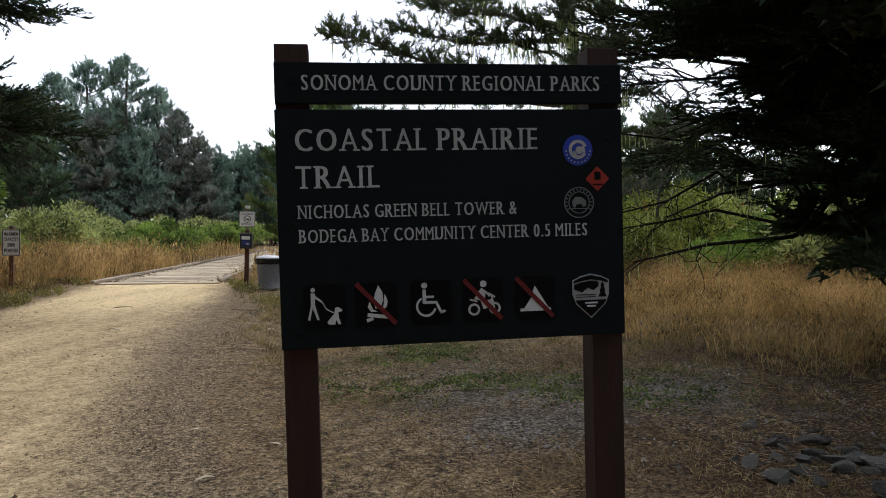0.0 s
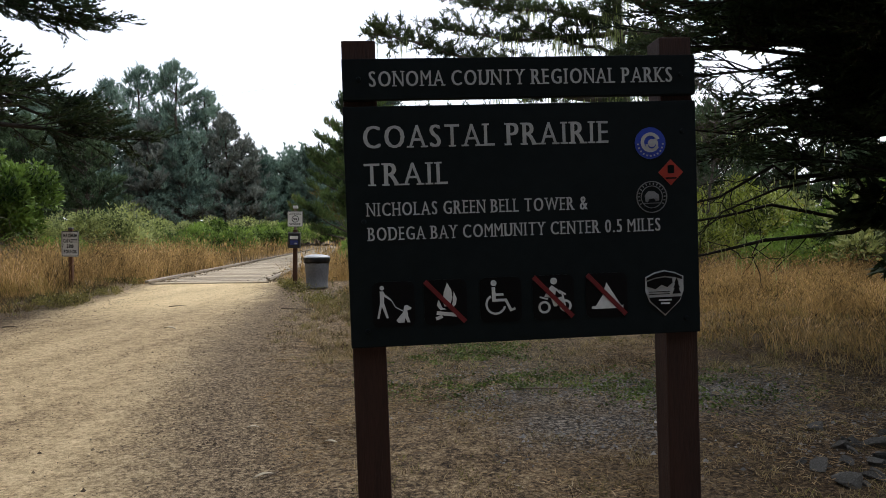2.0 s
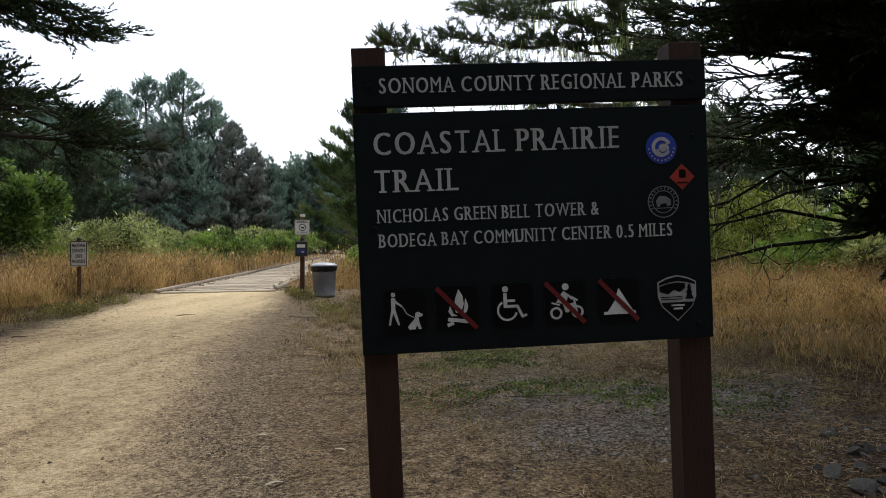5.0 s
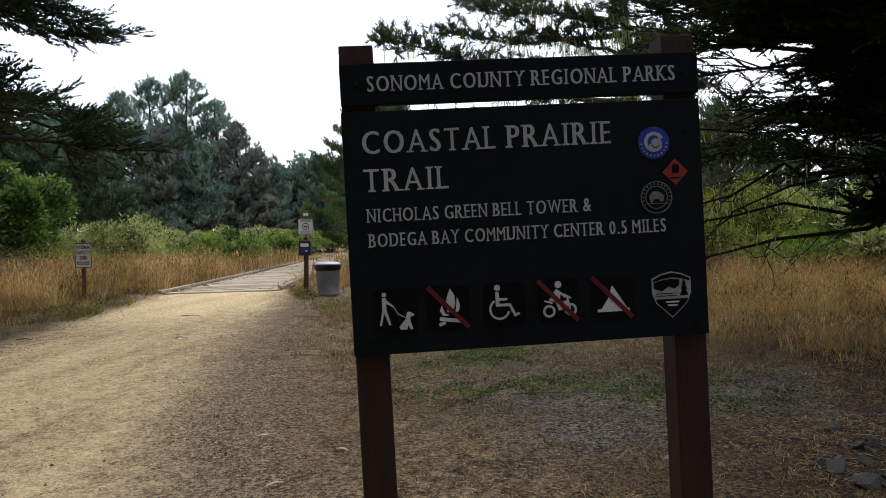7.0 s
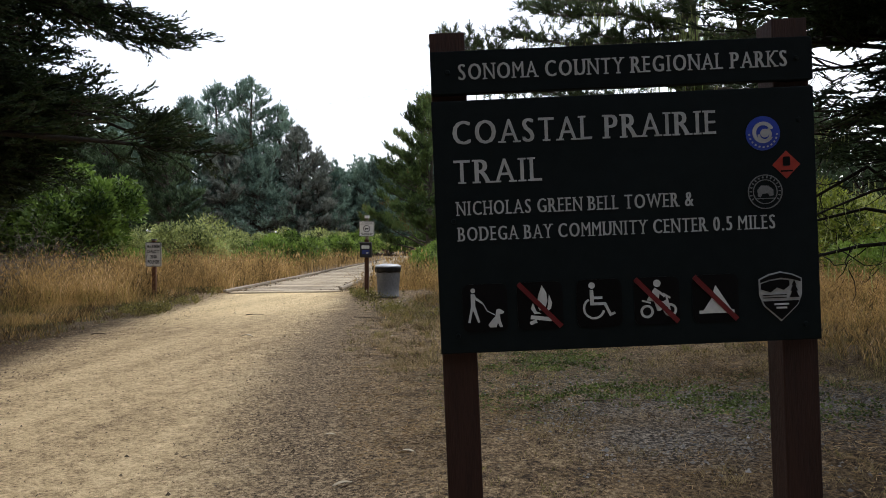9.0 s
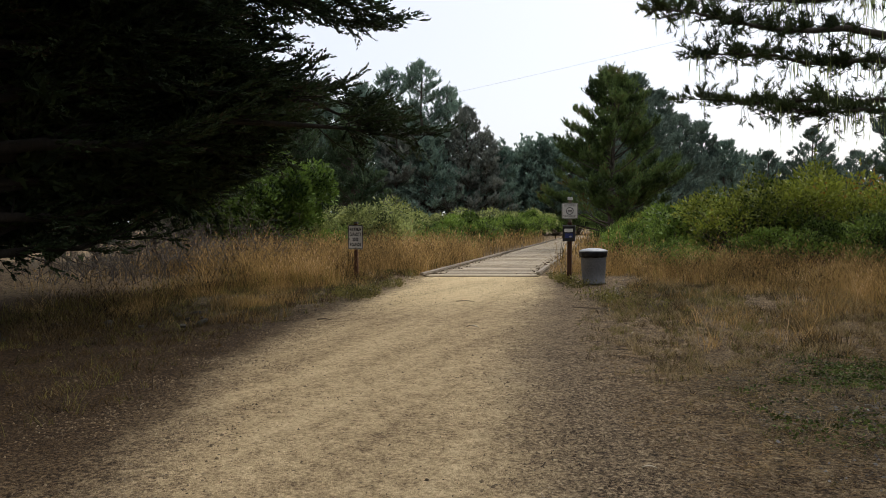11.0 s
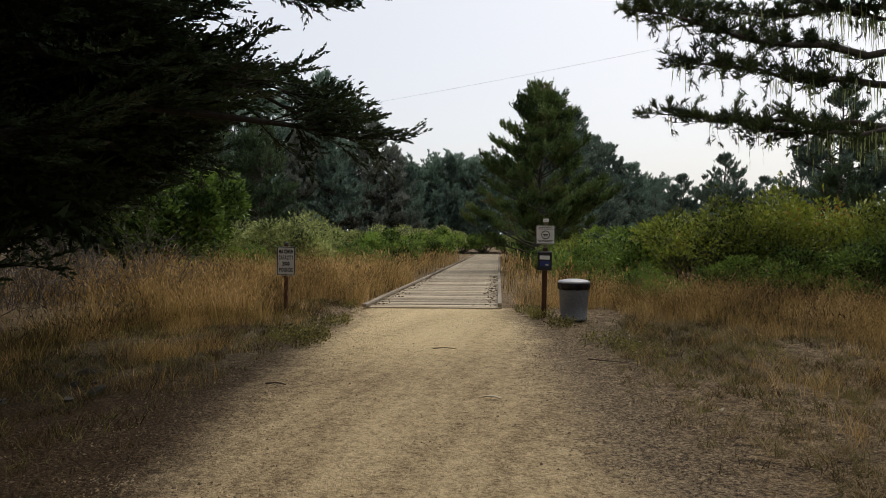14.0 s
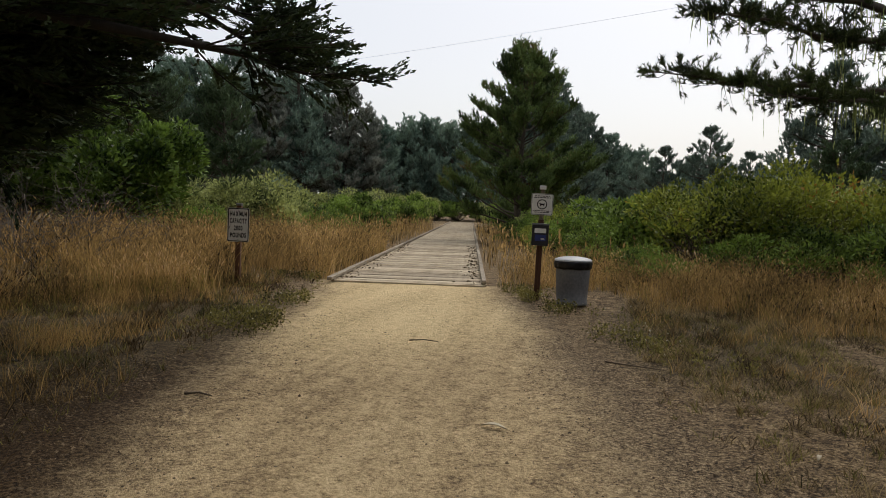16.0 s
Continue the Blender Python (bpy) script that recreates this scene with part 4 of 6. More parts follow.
def pine(name, height, radius, seed, tufts, material, label, bottom=0.12, k=9, length=0.26, width=0.05, power=0.75, bark=None, lift=0.25, gaps=0.0, shoot=0.034):
    """A conifer at the origin: trunk, whorled limbs with upturned tufts, an uneven outline."""
    rng = np.random.default_rng(seed)
    root = thing(name, Matrix(), label, "tree")
    z = np.linspace(-0.3, height * 0.98, 9)
    trunk = np.stack([0.12 * np.sin(z * 0.6 + seed), 0.12 * np.cos(z * 0.5 + seed), z], 1)
    wood = [tube(trunk, height * 0.017 * np.linspace(1.2, 0.12, 9), 7)]
    limbs = int(26 + min(height, 12) * 9)
    centres, ways = [], []
    hs = bottom + (1 - bottom) * np.sort(rng.uniform(0, 1, limbs)) ** 0.8
    lobes = rng.uniform(0, 6.28, 4)
    weight = []
    lines = []
    for h in hs:
        a = rng.uniform(0, 2 * math.pi)
        t = (h - bottom) / (1 - bottom)
        swell = 1 + 0.14 * math.sin(2 * a + lobes[0] + 4 * h) + 0.10 * math.sin(3 * a + lobes[1] - 7 * h)
        reach = radius * max(0.05, (1 - t) ** power) * min(1, 0.8 + t * 2.2) * swell * rng.uniform(0.68, 1.12)
        start, _ = along(trunk, np.array([h * 0.97]))
        rise = reach * (lift + 0.4 * t + rng.uniform(-0.2, 0.2))
        tip = start[0] + np.array((math.cos(a) * reach, math.sin(a) * reach, rise))
        line = limb_line(start[0], tip, -0.06, rng, 5)
        wood.append(tube(line, np.linspace(0.012 + reach * 0.012, 0.006, 5), 4))
        lines.append(line)
        weight.append(reach ** 1.25 + 0.1)
    weight = np.array(weight) / sum(weight)
    unit_len = height * shoot
    lens = []
    for line, w in zip(lines, weight):
        if rng.uniform() < gaps:
            continue
        ln = np.linalg.norm(line[-1] - line[0])
        subs = max(2, int(round(ln / (unit_len * 1.1))) + 2)
        n = max(3, int(tufts * w / subs))
        s = np.append(rng.uniform(0.30, 0.96, subs - 1), 1.0)
        at, d = along(line, s)
        flat = unit(np.cross(d, (0, 0, 1.0)))
        for k2 in range(subs):
            way = unit(d[k2] + flat[k2] * rng.uniform(-1.1, 1.1) + (0, 0, rng.uniform(0.0, 0.5)))
            reach = (ln * 0.34 * (1.15 - s[k2]) + unit_len * 0.8) * rng.uniform(0.7, 1.2)
            twig = limb_line(at[k2], at[k2] + way * reach, -0.08, rng, 3)
            wood.append(tube(twig, np.linspace(0.004 + 0.0012 * height, 0.002 + 0.0004 * height, 3), 3))
            p, q = along(twig, rng.uniform(0.15, 1.0, n))
            centres.append(p + rng.normal(0, unit_len * 0.22, p.shape) * (1, 1, 0.6))
            ways.append(unit(q * 0.55 + rng.normal(0, 0.42, p.shape) * (1, 1, 0.5) + (0, 0, 0.7)))
            lens.append(unit_len * rng.uniform(0.55, 1.2, n))
    top = np.array([[trunk[-1][0], trunk[-1][1], height * 0.93]]) + rng.normal(0, 1, (14, 3)) * (0.09, 0.09, height * 0.02)
    c, w = np.concatenate(centres + [top]), np.concatenate(ways + [unit(np.array((0, 0, 1.0)) + rng.normal(0, 0.25, (14, 3)))])
    lens = np.concatenate(lens + [np.full(14, unit_len * 1.5)])
    link_mesh("trunk", array_mesh("trunk", *stack(wood)), bark or M_BARK, root, "", True)
    link_mesh("crown", array_mesh("crown", *shoots(c, w, lens, k, length, width, 0.75, rng)), material, root)
    return root


def spread_tips(base, specs, seed):
    """Limb tips round a trunk: rows of (azimuth from, to, height from, to, reach from, to, how many)."""
    rng = np.random.default_rng(seed)
    out = []
    for a0, a1, z0, z1, r0, r1, n in specs:
        for i in range(n):
            a, r = radians(rng.uniform(a0, a1)), rng.uniform(r0, r1)
            out.append((base[0] + r * math.cos(a), base[1] + r * math.sin(a), rng.uniform(z0, z1)))
    return out


LEFT_TREE = (-10.6, 6.9, 0)
left_tips = [(-6.65, 12.0, 6.8), (-7.15, 12.0, 6.2), (-7.7, 12.4, 6.9), (-8.0, 12.2, 6.3), (-9.4, 13.0, 4.0), (-8.5, 13.3, 4.05), (-9.8, 12.8, 3.4), (-7.75, 14.0, 5.6), (-8.2, 13.6, 5.5), (-7.2, 14.3, 3.3), (-7.8, 13.6, 3.6), (-8.0, 13.2, 3.7), (-9.0, 12.6, 4.2), (-9.2, 11.4, 4.9)] + spread_tips(LEFT_TREE, [
    (78, 122, 5.0, 9.0, 4.4, 6.8, 30), (78, 102, 2.4, 4.4, 4.0, 6.6, 16), (62, 100, 2.8, 5.4, 2.8, 4.8, 18), (98, 150, 1.6, 3.2, 4.2, 7.0, 20), (40, 80, 3.6, 6.5, 2.2, 3.4, 8), (112, 142, 2.2, 4.5, 6.5, 9.8, 14)], 11)
# includes high limbs out of view, added to shade the ground and brush
left_rest = spread_tips(LEFT_TREE, [(82, 128, 2.6, 7.5, 3.0, 5.6, 30), (95, 140, 2.2, 5.0, 5.0, 8.5, 22), (75, 130, 6.4, 9.5, 4.5, 8.5, 34), (100, 150, 4.6, 8.0, 3.0, 5.6, 12), (112, 136, 3.6, 7.0, 9.0, 13.5, 24), (-60, 70, 7.0, 10.0, 3.5, 5.5, 14), (20, 70, 6.0, 10.0, 2.0, 4.0, 8), (-50, 20, 4.0, 9.5, 2.0, 3.4, 10), (150, 300, 2.0, 10.0, 3.0, 6.0, 24), (0, 360, 9.0, 12.5, 0.8, 3.5, 12)], 14) + spread_tips((-11.0, 12.3), [(0, 360, 2.3, 4.4, 0.1, 1.5, 26)], 18) + spread_tips((-15.4, 14.6), [(0, 360, 2.4, 3.6, 0.2, 1.8, 34)], 25) + spread_tips((-8.8, 4.8), [(0, 360, 4.8, 7.2, 0.3, 3.2, 54)], 27)
LEFT_GAPS = [(np.array(a), np.array(b), r) for a, b, r in (((-6.55, 9.0, 2.67), (-10.14, 15.0, 4.11), 0.45), ((-6.76, 9.0, 2.65), (-10.24, 15.0, 3.9), 0.4), ((-5.23, 8.0, 3.27), (-9.67, 15.0, 4.99), 0.5), ((-5.6, 8.0, 4.38), (-10.37, 15.0, 7.09), 0.3), ((-4.85, 8.0, 3.35), (-8.94, 15.0, 5.15), 0.4), ((-6.14, 8.0, 3.44), (-10.04, 15.0, 5.38), 0.45), ((-5.76, 8.0, 3.31), (-9.24, 15.0, 5.1), 0.4), ((-6.07, 8.0, 2.46), (-9.93, 15.0, 3.93), 0.35), ((-5.26, 8.0, 3.29), (-8.22, 15.0, 5.06), 0.4))]
cypress("cypress_tree", LEFT_TREE, 12.5, 0.36, left_tips, "large dark cypress with long limbs over the trail edge", 21, coarse=left_rest, sharp=15, gaps=LEFT_GAPS)
RIGHT_TREE = (8.6, 10.8, 0)
# openings between the level limbs of the crown: a line through each and its radius
CROWN_GAPS = [(np.array(a), np.array(b), r) for a, b, r in (((2.67, 8.0, 3.16), (4.61, 14.0, 4.48), 0.25), ((2.97, 8.0, 3.25), (5.13, 14.0, 4.64), 0.28), ((3.26, 8.0, 3.35), (5.64, 14.0, 4.81), 0.25), ((2.38, 8.0, 2.45), (4.11, 14.0, 3.24), 0.27))]
right_tips = [(2.03, 9.5, 4.19), (2.19, 9.5, 3.74), (2.49, 10.0, 3.44), (2.48, 9.2, 4.17), (2.92, 9.6, 4.03), (4.7, 7.6, 0.95), (5.2, 6.9, 1.2), (3.0, 10.4, 2.75), (2.9, 11.0, 2.35), (3.1, 10.6, 3.05), (3.6, 9.6, 2.5)] + spread_tips(RIGHT_TREE, [
    (165, 200, 4.0, 4.8, 4.4, 5.6, 7), (190, 215, 3.2, 4.4, 2.8, 4.4, 6), (150, 215, 4.7, 6.4, 4.4, 6.8, 20), (150, 230, 5.8, 9.0, 3.0, 6.5, 14), (170, 225, 2.2, 3.0, 3.2, 5.0, 7), (205, 250, 2.8, 4.2, 3.4, 5.6, 9),
    (230, 360, 2.4, 9.0, 3.0, 5.6, 14), (0, 150, 3.0, 9.0, 3.0, 5.0, 12), (0, 360, 9.0, 11.5, 0.8, 3.0, 8)], 12)
# coarse also holds unseen overhead limbs, added to darken the ground below
right_cypress = cypress("cypress_tree", RIGHT_TREE, 11.5, 0.34, right_tips, "large dark cypress with drooping limbs over dry grass", 22, 8.0, (0.080, 0.030, 1.0), gaps=CROWN_GAPS, brush=11, fingers=15, dead=((2.52, 10.4, 1.43), (2.52, 10.8, 1.65), (2.51, 9.7, 0.97), (2.53, 10.8, 2.87), (3.05, 10.0, 1.59)),
                        coarse=spread_tips(RIGHT_TREE, [(140, 260, 6.5, 10.0, 5.5, 8.5, 18)], 16) + spread_tips((6.0, 6.2), [(0, 360, 4.9, 7.6, 0.3, 3.4, 64)], 24) + spread_tips((4.3, 4.9), [(0, 360, 4.0, 5.2, 0.3, 2.3, 44)], 26) + spread_tips((5.9, 10.2), [(0, 360, 2.3, 4.6, 0.1, 1.2, 16)], 17) + spread_tips((5.9, 9.3), [(0, 360, 1.1, 2.3, 0.1, 1.1, 9)], 19) + spread_tips((4.2, 10.3), [(0, 360, 4.3, 5.3, 0.1, 1.4, 14)], 20))


def lichen_pine():
    """An open old pine with level limbs, tufts along them and hanging lichen."""
    rng = np.random.default_rng(31)
    base = np.array((3.9, 24.4, 0.0))
    root = thing("pine_tree", pose(*base), "open old pine with pale lichen hanging from level limbs", "tree")
    z = np.linspace(-0.3, 13.5, 10)
    trunk = np.stack([0.25 * np.sin(z * 0.35), 0.2 * np.cos(z * 0.4), z], 1)
    wood = [tube(trunk, np.linspace(0.27, 0.05, 10), 9)]
    tips = [(-3.35, 18.9, 6.65), (-0.76, 21.5, 8.09), (0.79, 22.0, 7.54), (2.0, 22.0, 7.96), (-2.15, 19.5, 5.5), (-2.95, 22.6, 4.95), (-0.6, 21.6, 4.25), (4.4, 19.6, 3.0), (3.0, 20.2, 2.5), (-2.2, 24.0, 8.2), (-1.4, 25.0, 9.4), (-0.3, 23.6, 10.3)]
    for i in range(22):
        a, h = rng.uniform(-2.0, 2.0), rng.uniform(4.2, 13)
        r = rng.uniform(2.5, 5.5) * (1 - (h - 4) / 16)
        tips.append((base[0] + r * math.cos(a), base[1] + r * math.sin(a), h))
    c, d, lc = [], [], []
    for tip in tips:
        tip = np.array(tip) - base
        h = np.clip(tip[2] - rng.uniform(-0.3, 0.5), 3.5, 13.3)
        start, _ = along(trunk, np.array([(h + 0.3) / 13.8]))
        line = limb_line(start[0], tip, rng.uniform(-0.05, 0.03), rng, 9, 0.028)
        ln = np.linalg.norm(tip - start[0])
        wood.append(tube(line, np.linspace(0.03 + 0.011 * ln, 0.012, 9), 6))
        m = int(ln * 16)
        s = rng.uniform(0.22, 1.0, m)
        p, q = along(line, s)
        side = unit(q * 0.8 + rng.normal(0, 0.75, p.shape) * (1, 1, 0.4) + (0, 0, 0.16))
        for pp, qq, ss in zip(p, side, s):
            l2 = rng.uniform(0.25, 0.85)
            tw = limb_line(pp, pp + qq * l2, rng.uniform(-0.18, 0.1), rng, 4, 0.1)
            wood.append(tube(tw, np.linspace(0.011, 0.004, 4), 3))
            if rng.uniform() < np.interp(ss, [0.22, 0.5], [0.35, 0.95]):
                cc, cd = along(tw, rng.uniform(0.3, 1.0, 10))
                c.append(cc)
                d.append(unit(cd * 0.7 + rng.normal(0, 0.4, cc.shape) + (0, 0, 0.5)))
            if rng.uniform() < 0.2:
                drop = pp + np.array((rng.normal(0, 0.16), rng.normal(0, 0.16), -rng.uniform(0.25, 0.7)))
                fall = limb_line(pp, drop, rng.uniform(-0.1, 0.2), rng, 4, 0.2)
                wood.append(tube(fall, np.linspace(0.008, 0.003, 4), 3))
                cc, cd = along(fall, rng.uniform(0.6, 1.0, 2))
                c.append(cc)
                d.append(unit(cd + rng.normal(0, 0.35, cc.shape)))
            if rng.uniform() < 0.04:
                lc.append(tw[1:3] + rng.normal(0, 0.04, (2, 3)))
        for s0 in rng.uniform(0.05, 0.72, 5):
            e, _ = along(line, np.array([s0]))
            k2 = int(rng.integers(5, 15))
            lc.append(np.repeat(e, k2, 0) + rng.normal(0, 0.16, (k2, 3)) * (1, 1, 0.25))
    link_mesh("trunk", array_mesh("trunk", *stack(wood)), M_BARK, root, "grey trunk with level limbs", True)
    c, d = np.concatenate(c), np.concatenate(d)
    link_mesh("crown", array_mesh("crown", *shoots(c, d, rng.uniform(0.10, 0.24, len(c)), 12, 0.13, 0.024, 0.8, rng)), M_MIX, root, "sparse dark green needle tufts")
    lc = np.concatenate(lc)
    strand = rng.uniform(0.15, 0.75, len(lc)) * rng.choice((0.6, 1.0, 1.5), len(lc))
    link_mesh("lichen", array_mesh("lichen", *shoots(lc, unit(np.array((0, 0, -1.0)) + rng.normal(0, 0.05, lc.shape)), strand, 12, 0.20, 0.020, 0.10, rng)), M_LICHEN, root, "pale green hanging lichen")


lichen_pine()
centre = pine("pine_tree", 10.4, 4.2, 41, 10500, M_PINE, "full green young pine beside the boardwalk", 0.03, 12, 0.20, 0.046, 0.70, lift=0.35, shoot=0.036)
centre.matrix_basis = pose(-8.3, 42.0, -0.25)

mid_a = pine("pine_tree", 9.0, 2.9, 55, 3300, M_PINEMID, "dark green pine behind the shrubs", 0.08, 8, 0.26, 0.07, 0.7, lift=0.35, shoot=0.036)
mid_b = pine("pine_tree", 8.2, 3.6, 56, 3600, M_PINEMID, "broad dark pine behind the shrubs", 0.04, 8, 0.26, 0.07, 0.5, lift=0.35, shoot=0.036)
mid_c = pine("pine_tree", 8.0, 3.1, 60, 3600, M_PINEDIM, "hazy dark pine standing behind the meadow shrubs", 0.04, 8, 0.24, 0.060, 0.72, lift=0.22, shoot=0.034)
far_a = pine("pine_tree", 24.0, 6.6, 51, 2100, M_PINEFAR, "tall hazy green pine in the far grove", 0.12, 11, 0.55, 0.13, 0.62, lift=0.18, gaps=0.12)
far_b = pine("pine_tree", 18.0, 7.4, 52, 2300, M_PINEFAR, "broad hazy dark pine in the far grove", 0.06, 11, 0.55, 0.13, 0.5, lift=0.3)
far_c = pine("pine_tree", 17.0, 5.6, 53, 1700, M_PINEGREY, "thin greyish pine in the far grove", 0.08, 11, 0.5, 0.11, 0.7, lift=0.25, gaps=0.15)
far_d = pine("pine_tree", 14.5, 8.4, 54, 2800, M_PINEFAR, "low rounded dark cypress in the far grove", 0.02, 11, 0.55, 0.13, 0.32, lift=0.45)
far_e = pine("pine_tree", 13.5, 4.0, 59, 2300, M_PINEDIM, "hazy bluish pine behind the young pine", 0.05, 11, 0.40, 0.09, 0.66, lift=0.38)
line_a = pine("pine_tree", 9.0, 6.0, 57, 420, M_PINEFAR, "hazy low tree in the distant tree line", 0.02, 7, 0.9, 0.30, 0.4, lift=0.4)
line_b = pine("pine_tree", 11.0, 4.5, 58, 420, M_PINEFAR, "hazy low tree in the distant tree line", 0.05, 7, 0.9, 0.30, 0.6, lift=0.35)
GROVE, MIDDLE = "far grove trees", "pines behind the shrubs"
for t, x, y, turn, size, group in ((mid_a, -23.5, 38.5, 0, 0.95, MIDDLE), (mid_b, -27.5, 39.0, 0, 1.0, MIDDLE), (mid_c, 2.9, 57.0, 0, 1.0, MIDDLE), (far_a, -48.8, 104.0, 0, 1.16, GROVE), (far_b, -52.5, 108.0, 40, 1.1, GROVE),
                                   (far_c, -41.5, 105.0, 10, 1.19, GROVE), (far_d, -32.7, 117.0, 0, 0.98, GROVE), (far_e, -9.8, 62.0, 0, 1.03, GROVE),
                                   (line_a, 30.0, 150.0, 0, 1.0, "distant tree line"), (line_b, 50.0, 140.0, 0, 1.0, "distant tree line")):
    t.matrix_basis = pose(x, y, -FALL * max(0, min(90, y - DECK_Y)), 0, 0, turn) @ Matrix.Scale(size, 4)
    t["group"] = group


def ground_z(x, y):
    return float(land_height(np.array(float(x)), np.array(float(y))))


def put(src, x, y, turn, size, group):
    ob = copy_thing(src, pose(x, y, ground_z(x, y), 0, 0, turn) @ Matrix.Scale(size / src.scale[0], 4))
    ob["group"] = group
    return ob


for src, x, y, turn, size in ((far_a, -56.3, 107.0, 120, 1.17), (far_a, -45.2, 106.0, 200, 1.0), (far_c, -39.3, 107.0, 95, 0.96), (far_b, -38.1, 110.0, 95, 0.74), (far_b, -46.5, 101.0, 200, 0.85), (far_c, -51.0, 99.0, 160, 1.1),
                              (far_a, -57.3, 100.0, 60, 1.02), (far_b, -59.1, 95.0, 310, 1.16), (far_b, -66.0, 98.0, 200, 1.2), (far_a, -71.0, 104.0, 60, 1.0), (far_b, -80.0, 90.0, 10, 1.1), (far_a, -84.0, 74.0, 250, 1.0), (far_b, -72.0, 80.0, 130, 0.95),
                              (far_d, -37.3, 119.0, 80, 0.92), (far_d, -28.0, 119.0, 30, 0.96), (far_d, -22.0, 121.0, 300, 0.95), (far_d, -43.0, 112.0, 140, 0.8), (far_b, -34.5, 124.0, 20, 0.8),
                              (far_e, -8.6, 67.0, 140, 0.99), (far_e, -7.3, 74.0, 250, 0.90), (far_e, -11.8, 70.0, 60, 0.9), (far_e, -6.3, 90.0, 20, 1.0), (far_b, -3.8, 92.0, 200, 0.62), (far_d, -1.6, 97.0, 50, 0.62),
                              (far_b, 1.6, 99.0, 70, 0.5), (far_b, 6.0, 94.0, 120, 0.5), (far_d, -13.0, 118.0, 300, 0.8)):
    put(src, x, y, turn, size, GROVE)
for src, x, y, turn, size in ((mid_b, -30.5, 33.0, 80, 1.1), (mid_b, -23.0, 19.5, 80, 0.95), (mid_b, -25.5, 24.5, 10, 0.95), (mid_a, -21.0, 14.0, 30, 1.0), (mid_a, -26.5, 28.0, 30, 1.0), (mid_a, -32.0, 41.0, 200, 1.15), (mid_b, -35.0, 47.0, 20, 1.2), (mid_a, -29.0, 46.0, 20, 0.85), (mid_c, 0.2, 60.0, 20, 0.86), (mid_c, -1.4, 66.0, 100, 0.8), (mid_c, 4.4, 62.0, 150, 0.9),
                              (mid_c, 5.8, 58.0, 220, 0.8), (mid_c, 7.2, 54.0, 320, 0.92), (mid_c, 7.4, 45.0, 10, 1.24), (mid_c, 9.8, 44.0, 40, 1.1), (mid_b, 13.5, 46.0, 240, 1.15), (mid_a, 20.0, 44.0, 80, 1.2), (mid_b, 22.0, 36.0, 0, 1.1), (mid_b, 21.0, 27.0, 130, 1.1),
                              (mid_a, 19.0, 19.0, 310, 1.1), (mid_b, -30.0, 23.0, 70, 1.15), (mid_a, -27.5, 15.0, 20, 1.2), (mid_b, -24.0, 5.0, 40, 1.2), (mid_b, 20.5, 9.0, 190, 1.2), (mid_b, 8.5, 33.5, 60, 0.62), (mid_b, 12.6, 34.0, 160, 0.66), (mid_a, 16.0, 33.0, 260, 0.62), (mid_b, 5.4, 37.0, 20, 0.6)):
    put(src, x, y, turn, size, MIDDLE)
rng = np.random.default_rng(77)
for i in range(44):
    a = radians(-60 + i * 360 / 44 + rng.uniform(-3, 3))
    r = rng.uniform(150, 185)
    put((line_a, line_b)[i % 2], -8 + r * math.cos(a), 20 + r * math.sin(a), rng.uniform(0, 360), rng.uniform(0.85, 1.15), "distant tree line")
# unseen cypresses added behind the trail head to shade the sign
shade_cypress = cypress("cypress_tree", (-11.0, -13.0, 0), 11.5, 0.34, spread_tips((-11.0, -13.0), [(0, 360, 2.2, 9.5, 3.0, 6.2, 62), (0, 360, 9.0, 11.5, 0.8, 3.0, 8)], 13), "broad dark cypress added behind the trail head for shade", 23, 0.9, (0.6, 0.34, 2.2), brush=6, fingers=6)
shade_cypress["group"] = "cypresses round the trail head"
for x, y, turn, size in ((1.5, -8.5, 85, 1.0), (-6.5, -9.5, 110, 1.05), (10.0, -5.0, 60, 1.0), (-15.0, -5.5, 150, 1.05), (6.0, -15.0, 20, 1.1), (-2.5, -16.0, 200, 1.1)):
    ob = copy_thing(shade_cypress, pose(x, y, 0, 0, 0, turn) @ Matrix.Scale(size / 1.02, 4))
    ob["group"] = "cypresses round the trail head"


